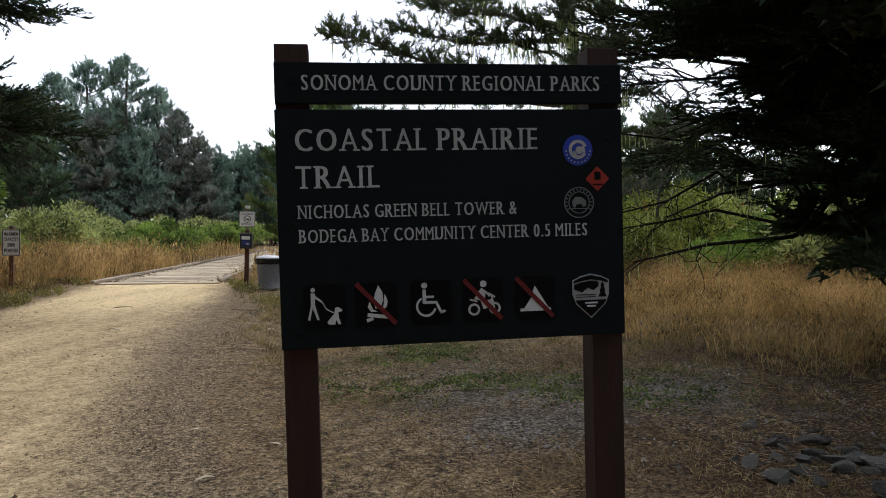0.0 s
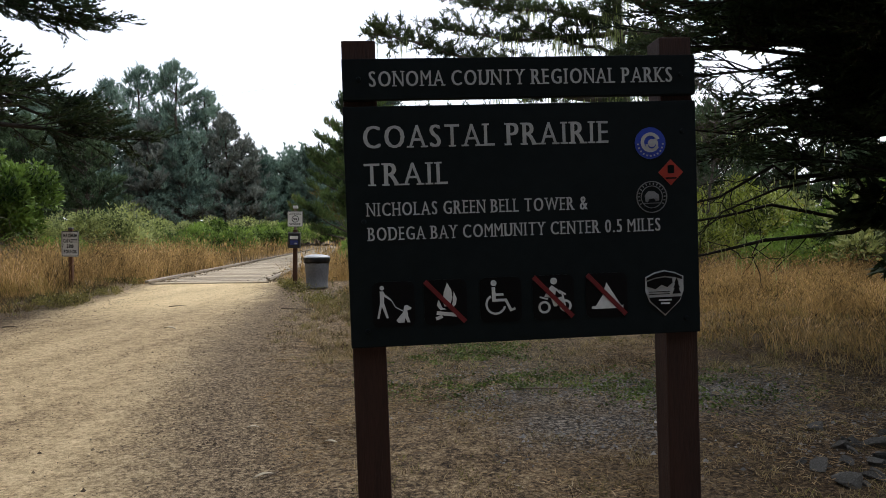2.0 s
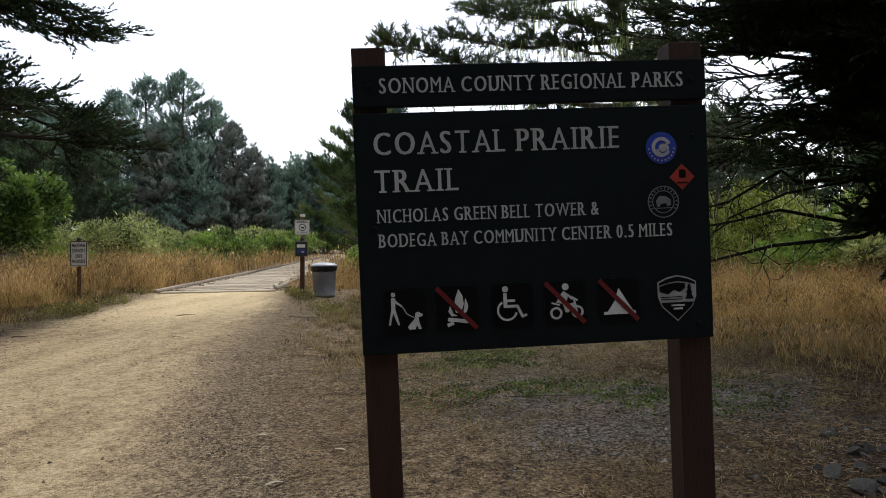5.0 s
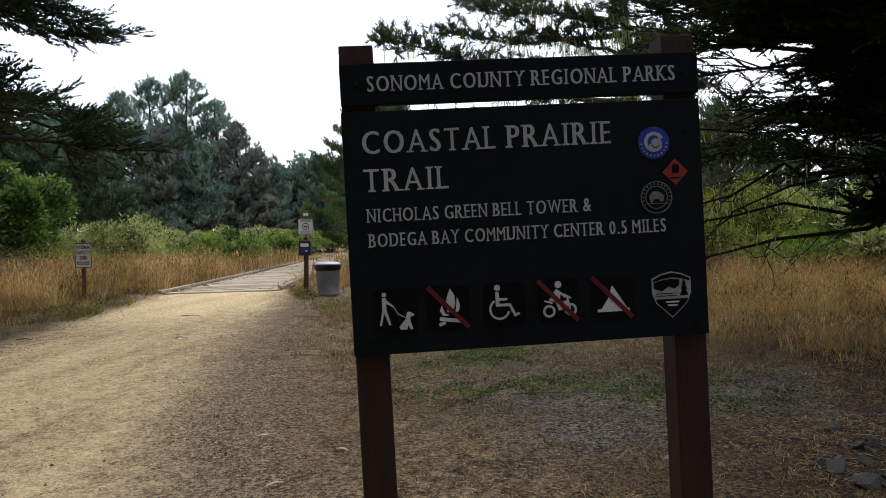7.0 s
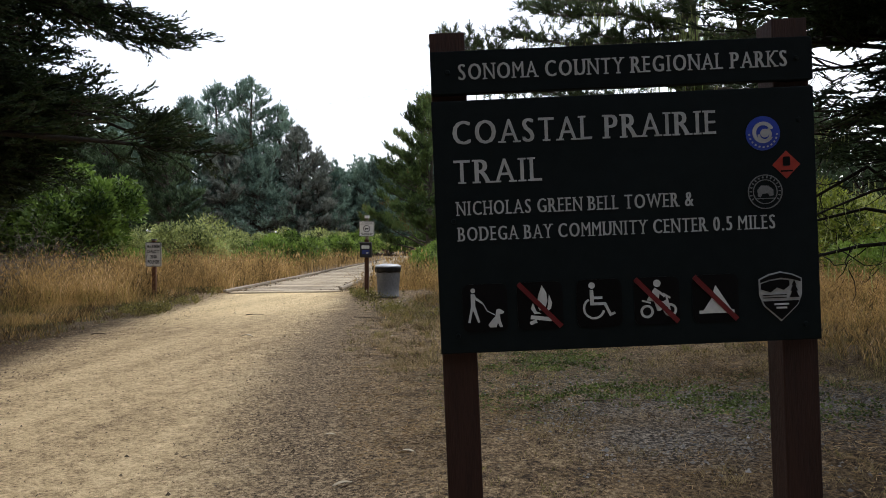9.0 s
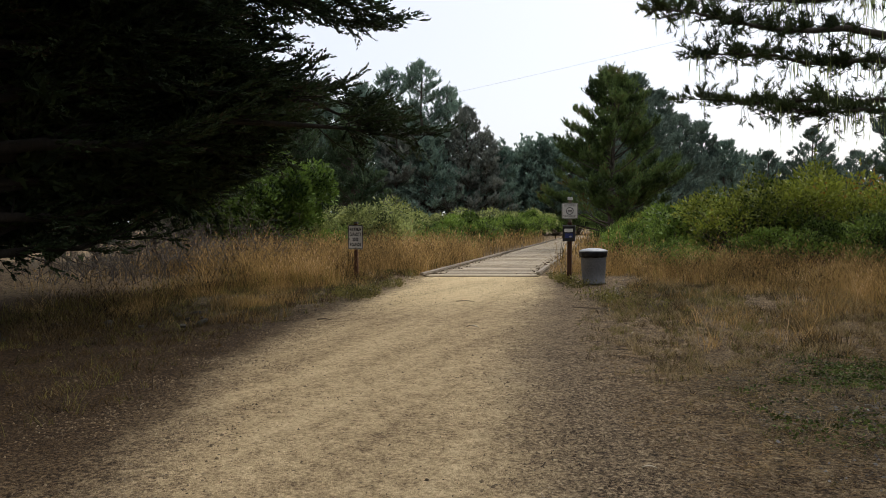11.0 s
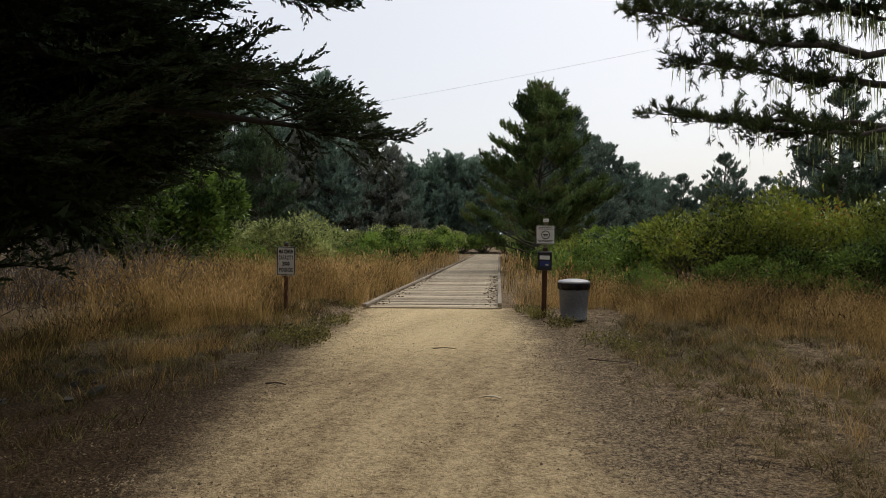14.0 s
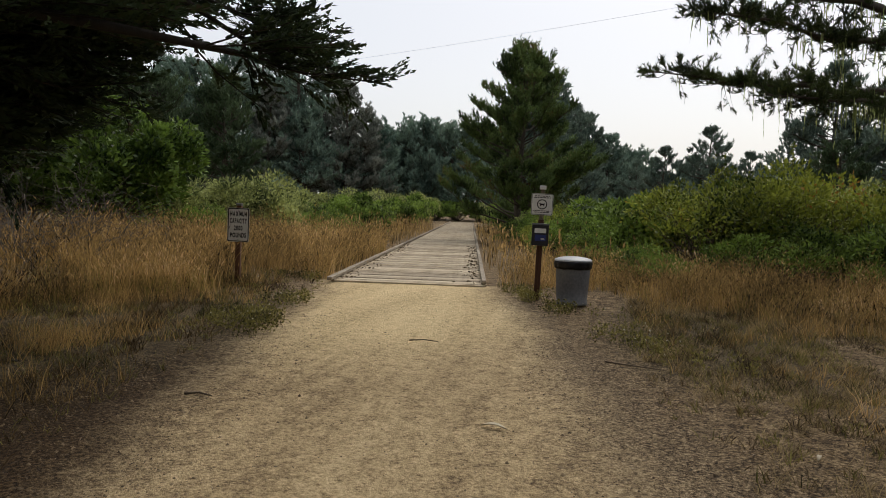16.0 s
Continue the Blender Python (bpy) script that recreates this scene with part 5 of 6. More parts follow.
# ---------------------------------------------------------------- shrubs
def shrub(name, rx, ry, h, seed, n, material, label, leaf=(0.13, 0.06), lobes=12, ragged=0.34, sprigs=90):
    """A leafy shrub at the origin: stems from the root, leaves over uneven lobes, upright sprigs."""
    rng = np.random.default_rng(seed)
    h = h * 1.2
    root = thing(name, Matrix(), label, "shrub")
    a, r = rng.uniform(0, 6.283, lobes), np.sqrt(rng.uniform(0, 1, lobes)) * 0.72
    lobes, a, r = lobes * 2, np.append(a, a + 2.4), np.append(r, np.sqrt(rng.uniform(0, 1, lobes)) * 0.8)
    cz = rng.uniform(0.25, 0.76, lobes) * h * (1 - 0.45 * r)
    c = np.stack([np.cos(a) * r * rx, np.sin(a) * r * ry, cz], 1)
    size = rng.uniform(0.16, 0.36, lobes)
    n = int(n * 1.25)
    pick = rng.integers(0, lobes, n)
    d = unit(rng.normal(0, 1, (n, 3)))
    d[:, 2] = np.where(d[:, 2] < -0.3, -d[:, 2], d[:, 2])
    shell = rng.uniform(0.5, 1.0, (n, 1)) ** 0.4 + rng.normal(0, ragged * 0.3, (n, 1))
    p = c[pick] + d * shell * size[pick, None] * np.array((rx, ry, h * 0.75))
    p[:, 2] = np.abs(p[:, 2]) + 0.02
    wood = []
    for k in range(lobes):
        for t in range(3):
            end = c[k] + unit(rng.normal(0, 1, 3)) * size[k] * np.array((rx, ry, h * 0.6)) * 0.8
            end[2] = max(end[2], 0.15)
            wood.append(tube(limb_line(np.array((rng.normal(0, 0.12), rng.normal(0, 0.12), -0.1)), end, 0.08, rng, 5), np.linspace(0.025, 0.006, 5), 4))
    sc, sd = [], []
    for k in range(sprigs):
        j = int(rng.integers(n))
        tip = p[j] + np.array((rng.normal(0, 0.1), rng.normal(0, 0.1), rng.uniform(0.15, 0.4) * min(1, h / 2)))
        line = limb_line(p[j] * (1, 1, 0.9), tip, 0, rng, 3)
        wood.append(tube(line, np.linspace(0.006, 0.003, 3), 3))
        q, w = along(line, rng.uniform(0.2, 1, 9))
        sc.append(q)
        sd.append(w)
    p = np.concatenate([p] + sc)
    d = np.concatenate([d * (1, 1, 0.5) + (0, 0, 0.35)] + sd)
    link_mesh("wood", array_mesh("wood", *stack(wood)), M_STEM, root)["kind"] = "stuff"
    link_mesh("leaves", array_mesh("leaves", *leaves(p, d, leaf[0], leaf[1], 0.55, rng)), material, root)
    return root


big_bush = shrub("leafy_shrub", 3.4, 3.0, 4.7, 61, 17000, M_BIGBUSH, "large rounded shrub with glossy deep green leaves", (0.2, 0.10), 18, 0.15, 60)
big_bush.matrix_basis = pose(-21.6, 26.8, -0.1) @ Matrix.Scale(1.1, 4)
bush_a = shrub("sage_shrub", 2.6, 2.4, 2.5, 62, 5600, M_SAGE, "grey-green rounded coyote brush", (0.17, 0.07), 12)
bush_b = shrub("leafy_shrub", 2.2, 2.0, 2.2, 63, 5200, M_BUSH, "bright green leafy shrub in the scrub", (0.17, 0.08), 11)
bush_c = shrub("yellow_shrub", 2.0, 1.9, 2.5, 64, 5600, M_YELLOW, "yellow-green twiggy shrub at the meadow edge", (0.12, 0.055), 14, 0.3, 110)
bush_d = shrub("leafy_shrub", 2.2, 2.0, 1.7, 65, 5200, M_BUSH, "low green scrub shrub", (0.12, 0.05), 12, 0.25, 90)
for src, x, y, turn, size in ((bush_a, -18.6, 33.0, 0, 1.12), (bush_b, -16.3, 35.6, 0, 0.85), (bush_c, -1.2, 24.2, 0, 1.08), (bush_d, -3.7, 24.5, 0, 0.75)):
    src.matrix_basis = pose(x, y, ground_z(x, y), 0, 0, turn) @ Matrix.Scale(size, 4)
for src, x, y, turn, size in (
        (bush_a, -22.6, 34.0, 60, 1.0), (bush_b, -16.2, 38.5, 90, 1.05), (bush_a, -20.4, 38.5, 150, 1.0), (bush_b, -17.4, 41.5, 200, 0.95), (bush_a, -19.0, 43.5, 20, 1.0),
        (bush_d, -22.5, 29.8, 30, 1.0), (bush_d, -18.4, 29.0, 70, 0.8), (bush_b, -17.9, 27.4, 250, 0.62), (bush_d, -15.3, 33.2, 10, 0.8), (bush_b, -25.5, 32.2, 130, 1.1),
        (bush_b, -18.4, 47.5, 300, 0.9), (bush_a, -25.5, 27.5, 80, 1.1), (bush_a, -21.0, 53.0, 40, 1.0), (bush_b, -19.4, 57.0, 140, 1.1), (bush_a, -22.5, 62.0, 120, 1.2), (bush_b, -25.5, 110.5, 20, 1.5), (bush_b, -22.4, 111.0, 120, 1.3), (bush_a, -19.4, 109.5, 90, 1.4), (bush_b, -28.6, 108.0, 200, 1.5), (bush_b, -27.4, 92.0, 70, 1.5), (bush_a, -26.4, 85.0, 10, 1.4), (bush_b, -24.6, 79.0, 60, 1.5), (bush_a, -28.0, 97.0, 150, 1.4), (bush_b, -23.2, 72.0, 40, 1.3), (bush_b, -15.4, 88.0, 40, 1.2), (bush_a, -14.2, 80.0, 140, 1.2), (bush_b, -19.6, 50.5, 220, 1.0)):
    put(src, x, y, turn, size, "scrub beyond the meadow")
for src, x, y, turn, size in (
        (bush_c, 0.7, 24.6, 80, 1.2), (bush_b, -2.6, 26.4, 40, 1.0), (bush_d, 0.0, 22.6, 200, 0.85), (bush_c, 3.6, 23.6, 160, 1.1), (bush_d, 2.3, 22.0, 90, 0.95), (bush_b, 5.4, 26.0, 10, 1.2),
        (bush_a, 5.2, 22.2, 10, 0.7), (bush_c, 7.2, 22.8, 250, 1.15), (bush_b, 9.6, 21.6, 60, 0.95), (bush_c, 11.8, 20.6, 30, 1.1), (bush_a, 14.4, 22.0, 200, 1.1), (bush_b, -5.1, 27.8, 300, 0.65),
        (bush_d, -5.1, 31.0, 60, 0.8), (bush_c, -5.5, 35.0, 130, 0.75), (bush_b, 0.8, 29.5, 220, 1.25), (bush_a, 4.0, 31.0, 20, 1.15), (bush_a, 9.0, 27.0, 110, 1.2), (bush_b, -3.2, 32.5, 20, 1.1), (bush_b, -6.0, 38.0, 20, 0.8),
        (bush_b, -10.2, 57.0, 20, 1.1), (bush_a, -11.0, 64.0, 20, 1.2), (bush_a, -1.5, 37.0, 50, 1.1), (bush_d, -2.9, 21.6, 20, 0.5), (bush_b, 7.4, 19.4, 20, 0.6), (bush_c, 5.0, 19.2, 90, 0.75), (bush_a, 10.9, 18.4, 40, 1.15), (bush_c, -6.2, 33.4, 40, 0.5), (bush_b, -7.0, 36.8, 140, 0.6), (bush_a, -7.2, 40.0, 200, 0.6), (bush_d, -7.6, 38.4, 20, 0.7), (bush_b, 13.2, 18.0, 140, 1.2), (bush_b, 12.6, 24.5, 80, 1.4), (bush_a, 16.5, 17.0, 10, 1.3)):
    put(src, x, y, turn, size, "shrubs at the meadow edge")


# ---------------------------------------------------------------- dead brush, bare tree, rocks, cable
def dead_brush():
    rng = np.random.default_rng(81)
    root = thing("dead_brush", pose(-17.6, 17.4, 0), "tangle of bare grey dead branches under the cypress", "brush")
    wood, fine = [], []
    for i in range(340):
        a = np.array((np.clip(rng.normal(0, 1.7), -2.6, 2.6), np.clip(rng.normal(0, 2.0), -3.4, 3.4), 0.0))
        ln = rng.uniform(1.0, 2.5)
        b = a + np.array((rng.normal(0, 0.7), rng.normal(0, 0.7), rng.uniform(0.3, 1.0) * ln))
        line = limb_line(a, b, rng.uniform(-0.1, 0.3), rng, 7, 0.22)
        wood.append(tube(line, np.linspace(0.014, 0.004, 7), 4))
        for k in range(3):
            p, d = along(line, rng.uniform(0.3, 0.95, 1))
            fine.append(tube(limb_line(p[0], p[0] + rng.normal(0, 0.32, 3), 0.1, rng, 4, 0.25), np.linspace(0.007, 0.003, 4), 3))
    link_mesh("branch_tangle", array_mesh("branch_tangle", *stack(wood)), M_DEAD, root, "grey leafless branches")
    link_mesh("twig_tangle", array_mesh("twig_tangle", *stack(fine)), M_DEAD, root, "thin dead twigs")


def bare_tree(x, y, h, seed, label):
    rng = np.random.default_rng(seed)
    root = thing("bare_tree", pose(x, y, 0), label, "tree")
    wood = []
    trunk = limb_line(np.zeros(3), np.array((rng.normal(0, 0.2), rng.normal(0, 0.2), h)), 0.0, rng, 8, 0.05)
    wood.append(tube(trunk, np.linspace(0.06, 0.01, 8), 6))
    for i in range(22):
        p, d = along(trunk, rng.uniform(0.25, 1.0, 1))
        a = rng.uniform(0, 6.28)
        ln = rng.uniform(0.4, 1.3)
        b = p[0] + np.array((math.cos(a) * ln * 0.7, math.sin(a) * ln * 0.7, ln * 0.7))
        line = limb_line(p[0], b, -0.1, rng, 5, 0.15)
        wood.append(tube(line, np.linspace(0.025, 0.006, 5), 4))
        for k in range(4):
            q, _ = along(line, rng.uniform(0.3, 1, 1))
            wood.append(tube(limb_line(q[0], q[0] + rng.normal(0, 0.25, 3) + (0, 0, 0.25), 0, rng, 4, 0.2), np.linspace(0.01, 0.004, 4), 3))
    link_mesh("trunk", array_mesh("trunk", *stack(wood)), M_DEAD, root, "pale bare trunk and twigs")


dead_brush()
bare_tree(8.2, 31.5, 4.4, 91, "pale leafless small tree among the shrubs")
bare_tree(6.9, 28.0, 3.2, 92, "pale leafless small tree among the shrubs")
bare_tree(5.7, 20.3, 5.6, 93, "pale leafless small tree among the shrubs")


def rock_mesh(seed):
    rng = np.random.default_rng(seed)
    bm = bmesh.new()
    bmesh.ops.create_icosphere(bm, subdivisions=2, radius=1)
    planes = unit(rng.normal(0, 1, (9, 3)))
    cut = rng.uniform(0.22, 0.62, 9)
    for v in bm.verts:
        c = np.array(v.co)
        for p, k in zip(planes, cut):
            o = c @ p - k
            if o > 0:
                c = c - p * o * 0.98
        v.co = c * (1.3, 1.05, 0.95) + rng.normal(0, 0.015, 3)
    me = bpy.data.meshes.new("rock")
    bm.to_mesh(me)
    bm.free()
    me.materials.append(M_ROCK)
    return me


rocks = [rock_mesh(s) for s in range(5)]
rng = np.random.default_rng(15)
for cx, cy, sx, sy, n in ((-9.9, 8.9, 0.55, 0.9, 16), (2.5, 4.15, 0.36, 0.42, 60)):
    for i in range(n):
        ob = new("rock", rocks[int(rng.integers(5))])
        s = rng.uniform(0.028, 0.085)
        ob.matrix_basis = Matrix.LocRotScale((cx + rng.normal(0, sx), cy + rng.normal(0, sy), s * 0.30), Euler((rng.uniform(-0.6, 0.6), rng.uniform(-0.6, 0.6), rng.uniform(0, 6.28))), (s * rng.uniform(1, 1.5), s, s))
        tagged(ob, "small grey angular rock lying in dark litter", "rock", "rocks under the cypresses")

cable_pts = np.stack([np.linspace(-46, 60, 40), np.linspace(81.5, 4.8, 40), 15.9 - np.linspace(0, 1, 40) * 2.6 - 1.4 * np.sin(np.linspace(0, math.pi, 40))], 1)
cable = link_mesh("overhead_cable", array_mesh("overhead_cable", *tube(cable_pts, 0.008, 5)), M_CABLE)
tagged(cable, "thin grey overhead cable crossing the sky", "cable")


# ---------------------------------------------------------------- grass, litter and fallen bits
def blades(x, y, h, w, bend, rng, head=0.0, z=None):
    """Curved grass blades as thin tapered strips of three triangles, and seed heads on top where head > 0."""
    n = len(x)
    a = rng.uniform(0, 6.283, n)
    base = np.stack([x, y, (land_height(x, y) if z is None else z) - 0.01], 1)
    lean = np.stack([np.cos(a), np.sin(a), np.zeros(n)], 1) * (h * bend * rng.uniform(0.2, 1.2, n))[:, None]
    b = rng.uniform(0, 6.283, n)
    side = np.stack([np.cos(b), np.sin(b), np.zeros(n)], 1) * (w / 2)[:, None]
    up = np.stack([np.zeros(n), np.zeros(n), h], 1)
    mid, tip = base + up * 0.55 + lean * 0.35, base + up + lean
    v = np.stack([base - side, base + side, mid + side * 0.75, mid - side * 0.75, tip], 1).reshape(-1, 3)
    k = np.arange(n)[:, None] * 5
    f = np.concatenate([k + (0, 1, 2), k + (0, 2, 3), k + (3, 2, 4)], 1).reshape(-1, 3)
    if head:
        hl = head * rng.uniform(0.6, 1.3, n)[:, None]
        d = unit(tip - mid)
        s2 = unit(side) * (w * 1.25)[:, None]
        hv = np.stack([tip - d * hl * 0.4, tip + s2, tip + d * hl, tip - s2], 1).reshape(-1, 3)
        q = np.arange(n)[:, None] * 4
        hf = np.concatenate([q + (0, 1, 2), q + (0, 2, 3)], 1).reshape(-1, 3)
        return stack([(v, f), (hv, hf)])
    return v, f


def scatter(n, x0, x1, y0, y1, keep, rng):
    x, y = rng.uniform(x0, x1, n), rng.uniform(y0, y1, n)
    k = rng.uniform(0, 1, n) < keep(x, y)
    return x[k], y[k]


def field(name, n, area, keep, height, width, bend, material, label, seed, head=0.0, tuft=1, spread=0.05):
    rng = np.random.default_rng(seed)
    x, y = scatter(n, *area, keep, rng)
    size = np.clip(1 + 0.36 * wave(x, y, 1.7, seed + 1) + 0.36 * wave(x, y, 6.0, seed + 2), 0.3, 1.9)
    x, y, size = (np.repeat(a, tuft) for a in (x, y, size))
    x, y = x + rng.normal(0, spread, len(x)), y + rng.normal(0, spread, len(x))
    h = rng.uniform(*height, len(x)) * size
    broad = rng.uniform(*width, len(x)) * np.interp(y, [6, 10, 18], [0.65, 0.9, 1.25])
    if height[1] < 0.16:
        h = h * np.where(x < -6, 1.0, np.interp(y, [5.5, 8, 12], [0.4, 0.75, 1.1]))
    if height[1] > 0.3:
        h = h * np.where(x < -6, np.interp(y, [7, 11, 16], [0.4, 0.55, 1.0]), np.interp(y, [7, 12, 18], [0.5, 0.7, 1.15]))
    ob = link_mesh(name, array_mesh(name, *blades(x, y, h, broad, bend, rng, head)), material)
    return tagged(ob, label, "grass", kind="stuff")


def off_deck(x, y, margin=0.12):
    a, c = deck_side(x, y)
    return ~((a > -0.5) & (np.abs(c) < DECK_HALF + margin))


def left_meadow(x, y):
    l, r, g = trail_span(np.minimum(y, 18.3))
    a, c = deck_side(x, y)
    edge = np.where(y > DECK_Y, c < -DECK_HALF - 0.15, x < l - 1.75 - 0.9 * np.clip((16.5 - y) / 7, 0, 1.1) + 0.35 * wave(x, y, 1.2, 7))
    lawn = np.hypot((x + 9.7) / 1.9, (y - 12.6) / 3.0) > 1
    return edge * lawn * (y > 6.5) * np.where(y < 17.5, np.clip((x + 14.4) / 2.4, 0.04, 1), 1) * np.clip(0.75 + 0.35 * wave(x, y, 1.1, 8), 0.12, 1)


def right_meadow(x, y):
    a, c = deck_side(x, y)
    line = np.interp(y, [6, 8, 9.5, 12, 14, 15.5, 17.5, 19.2, 60], [3.6, 2.8, 2.5, 2.0, 0.6, -1.6, -2.6, -4.2, -4.2])
    edge = np.where(y > 19.0, c > DECK_HALF + 0.15, x > line + 0.35 * wave(x, y, 1.4, 9))
    hole = np.hypot((x + 4.6) / 0.8, (y - 17.1) / 0.9) > 1
    return edge * hole * (y > 7.0) * np.clip(0.7 + 0.4 * wave(x, y, 1.2, 10), 0.1, 1)


def verge(x, y):
    l, r, g = trail_span(np.minimum(y, 18.3))
    out = np.maximum(l - 0.5 - x, x - g - 0.05)
    return (off_deck(x, y) & (out > 0)) * np.clip(out / 0.8, 0.15, 1) * np.clip(0.55 + 0.5 * wave(x, y, 2.2, 12), 0.05, 1)


def turf(x, y):
    """Trodden turf: dense ragged tufts with bare soil between them."""
    l, r, g = trail_span(np.minimum(y, 18.3))
    out = np.maximum(l - 0.45 - x, x - g + 0.1)
    bare = np.maximum(1 - np.hypot((x - 1.5) / 1.7, (y - 6.2) / 1.3), 1 - np.hypot((x + 0.15) / 1.2, (y - 7.3) / 1.8))
    return (off_deck(x, y) & (out > 0)) * np.clip(out / 0.9, 0.12, 1) * np.clip(1 - bare * 2.0, 0.28, 1) * (wave(x, y, 9.0, 17) + 0.6 * wave(x, y, 3.5, 18) > -0.25)


# thins the bright grass where cypress shade is put into the brown one
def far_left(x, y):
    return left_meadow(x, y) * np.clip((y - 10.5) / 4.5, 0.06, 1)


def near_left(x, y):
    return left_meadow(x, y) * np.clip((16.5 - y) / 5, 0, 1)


field("tall_dry_grass", 19000, (-20, -7.4, 9, 30), far_left, (0.35, 0.88), (0.005, 0.009), 0.62, M_DRY, "tall dry golden grass with seed heads in the meadow", 101, 0.09, 4, 0.07)
# shade under the left cypress is put into this grass colour
field("brown_grass", 5500, (-18, -7.4, 6.5, 17), near_left, (0.15, 0.48), (0.005, 0.010), 0.9, M_BROWN, "low brown dead grass, darkened to carry the cypress shade", 119, 0.06, 5, 0.06)
field("tall_dry_grass", 9000, (-26, -10, 30, 62), left_meadow, (0.5, 0.85), (0.012, 0.02), 0.3, M_DRY, "tall dry golden grass with seed heads in the meadow", 102, 0.14)
field("tall_dry_grass", 21000, (-6, 12, 7, 24), right_meadow, (0.16, 0.56), (0.0045, 0.008), 0.75, M_DRY, "dry golden grass with seed heads beside the shrubs", 103, 0.06, 5, 0.07)
field("tall_dry_grass", 6000, (-14, -2, 22, 60), right_meadow, (0.4, 0.75), (0.012, 0.02), 0.3, M_DRY, "dry golden grass with seed heads beside the shrubs", 104, 0.14)
field("olive_grass", 5500, (-14, -7.4, 8, 17.5), left_meadow, (0.22, 0.5), (0.005, 0.010), 0.7, M_OLIVE, "olive blades among the brown grass by the cypress", 133, 0, 3, 0.06)
field("olive_grass", 5000, (-20, -7.4, 9, 30), left_meadow, (0.2, 0.5), (0.007, 0.012), 0.6, M_OLIVE, "olive blades at the foot of the dry grass", 105)
field("olive_grass", 9000, (-6, 9, 8, 24), right_meadow, (0.12, 0.42), (0.007, 0.012), 0.7, M_OLIVE, "olive blades at the foot of the dry grass", 106)
field("short_straw_grass", 12500, (-3.5, 6.5, 2.2, 18), turf, (0.04, 0.13), (0.004, 0.009), 1.5, M_STRAW, "ragged dry straw-coloured turf beside the trail", 107, 0, 10, 0.035)
# left edge turf takes the darkened brown in place of real shade
field("short_brown_grass", 7000, (-12.5, -6, 3.0, 18.5), turf, (0.03, 0.12), (0.005, 0.011), 1.5, M_BROWN, "ragged brown dead turf along the trail edge, darkened for shade", 108, 0, 8, 0.04)
field("short_green_grass", 5000, (-3.5, 6.5, 2.2, 18), turf, (0.03, 0.11), (0.005, 0.010), 1.3, M_FRESH, "thin olive-green tufts in the dry turf", 118, 0, 9, 0.03)
field("short_brown_grass", 5000, (-3.5, 6.5, 2.2, 18), turf, (0.03, 0.12), (0.005, 0.010), 1.5, M_BROWN, "brown dead tufts in the dry turf", 122, 0, 8, 0.035)
field("short_green_grass", 2600, (-12.5, -6, 3.0, 18), turf, (0.03, 0.13), (0.005, 0.010), 1.3, M_FRESH, "thin olive-green tufts in the dry turf", 120, 0, 9, 0.035)


def rough_edge(x, y):
    """The ragged strip between the trimmed verge and the tall meadow."""
    l, r, g = trail_span(np.minimum(y, 18.3))
    out = np.maximum(l - 0.7 - x, x - g - 0.5)
    return (off_deck(x, y) & (out > 0) & ((x < -6) | (y > 8.8))) * np.clip(out / 1.2, 0, 1) * np.clip(0.15 + 0.8 * wave(x, y, 2.8, 16), 0, 1)


field("rough_dry_grass", 7500, (-3.5, 7, 5.5, 19), rough_edge, (0.08, 0.30), (0.005, 0.009), 0.9, M_DRY, "ragged knee-low dry grass clumps at the verge", 115, 0, 7, 0.045)
field("rough_dry_grass", 6000, (-13, -7, 9.0, 18), rough_edge, (0.08, 0.30), (0.005, 0.009), 0.9, M_DRY, "ragged knee-low dry grass clumps at the verge", 116, 0, 7, 0.045)
field("pale_straw_clumps", 700, (-2.8, 5, 5.0, 13), verge, (0.05, 0.13), (0.003, 0.006), 1.2, M_STRAW, "bleached straw clumps lying in the turf", 117, 0, 9, 0.05)


def green_patch(x, y):
    b = np.maximum(np.maximum(1 - np.hypot((x + 0.15) / 1.4, (y - 7.3) / 2.1), 0.85 - np.hypot((x - 1.5) / 1.7, (y - 6.5) / 1.5)),
                   np.maximum(1 - np.hypot((x + 9.9) / 2.2, (y - 12.2) / 3.8), 1 - np.hypot((x + 2.4) / 1.5, (y - 14.2) / 3.0)))
    return np.clip(b * 1.6, 0, 0.9) * np.clip(0.15 + 1.1 * wave(x, y, 3.4, 13) + 0.8 * wave(x, y, 11.0, 19), 0.02, 1)


rng = np.random.default_rng(109)
fx, fy = scatter(60000, -2.2, 3.6, 4.8, 10, green_patch, rng)
c = np.stack([fx, fy, land_height(fx, fy) + rng.uniform(0.004, 0.03, len(fx))], 1)
a = rng.uniform(0, 6.283, len(c))
tagged(link_mesh("low_clover", array_mesh("low_clover", *leaves(c, np.stack([np.cos(a), np.sin(a), 0.3 + 0 * a], 1), 0.030, 0.022, 0.4, rng)), M_CLOVER), "patch of low green clover behind the sign", "clover", kind="stuff")
field("short_green_grass", 11000, (-12.6, -0.8, 8.5, 17.5), green_patch, (0.04, 0.14), (0.005, 0.009), 0.8, M_FRESH, "short green grass at the meadow edge", 110, 0, 4, 0.05)


def weeds(x, y):
    l, r, g = trail_span(np.minimum(y, 18.3))
    out = np.where(x < -6.5, l - x, x - g)
    return (out > 0.15) * np.clip(1.2 - out / 1.6, 0, 1) * (y > 12.5) * off_deck(x, y, 0.3) * np.clip(0.3 + wave(x, y, 2.4, 14), 0, 1)


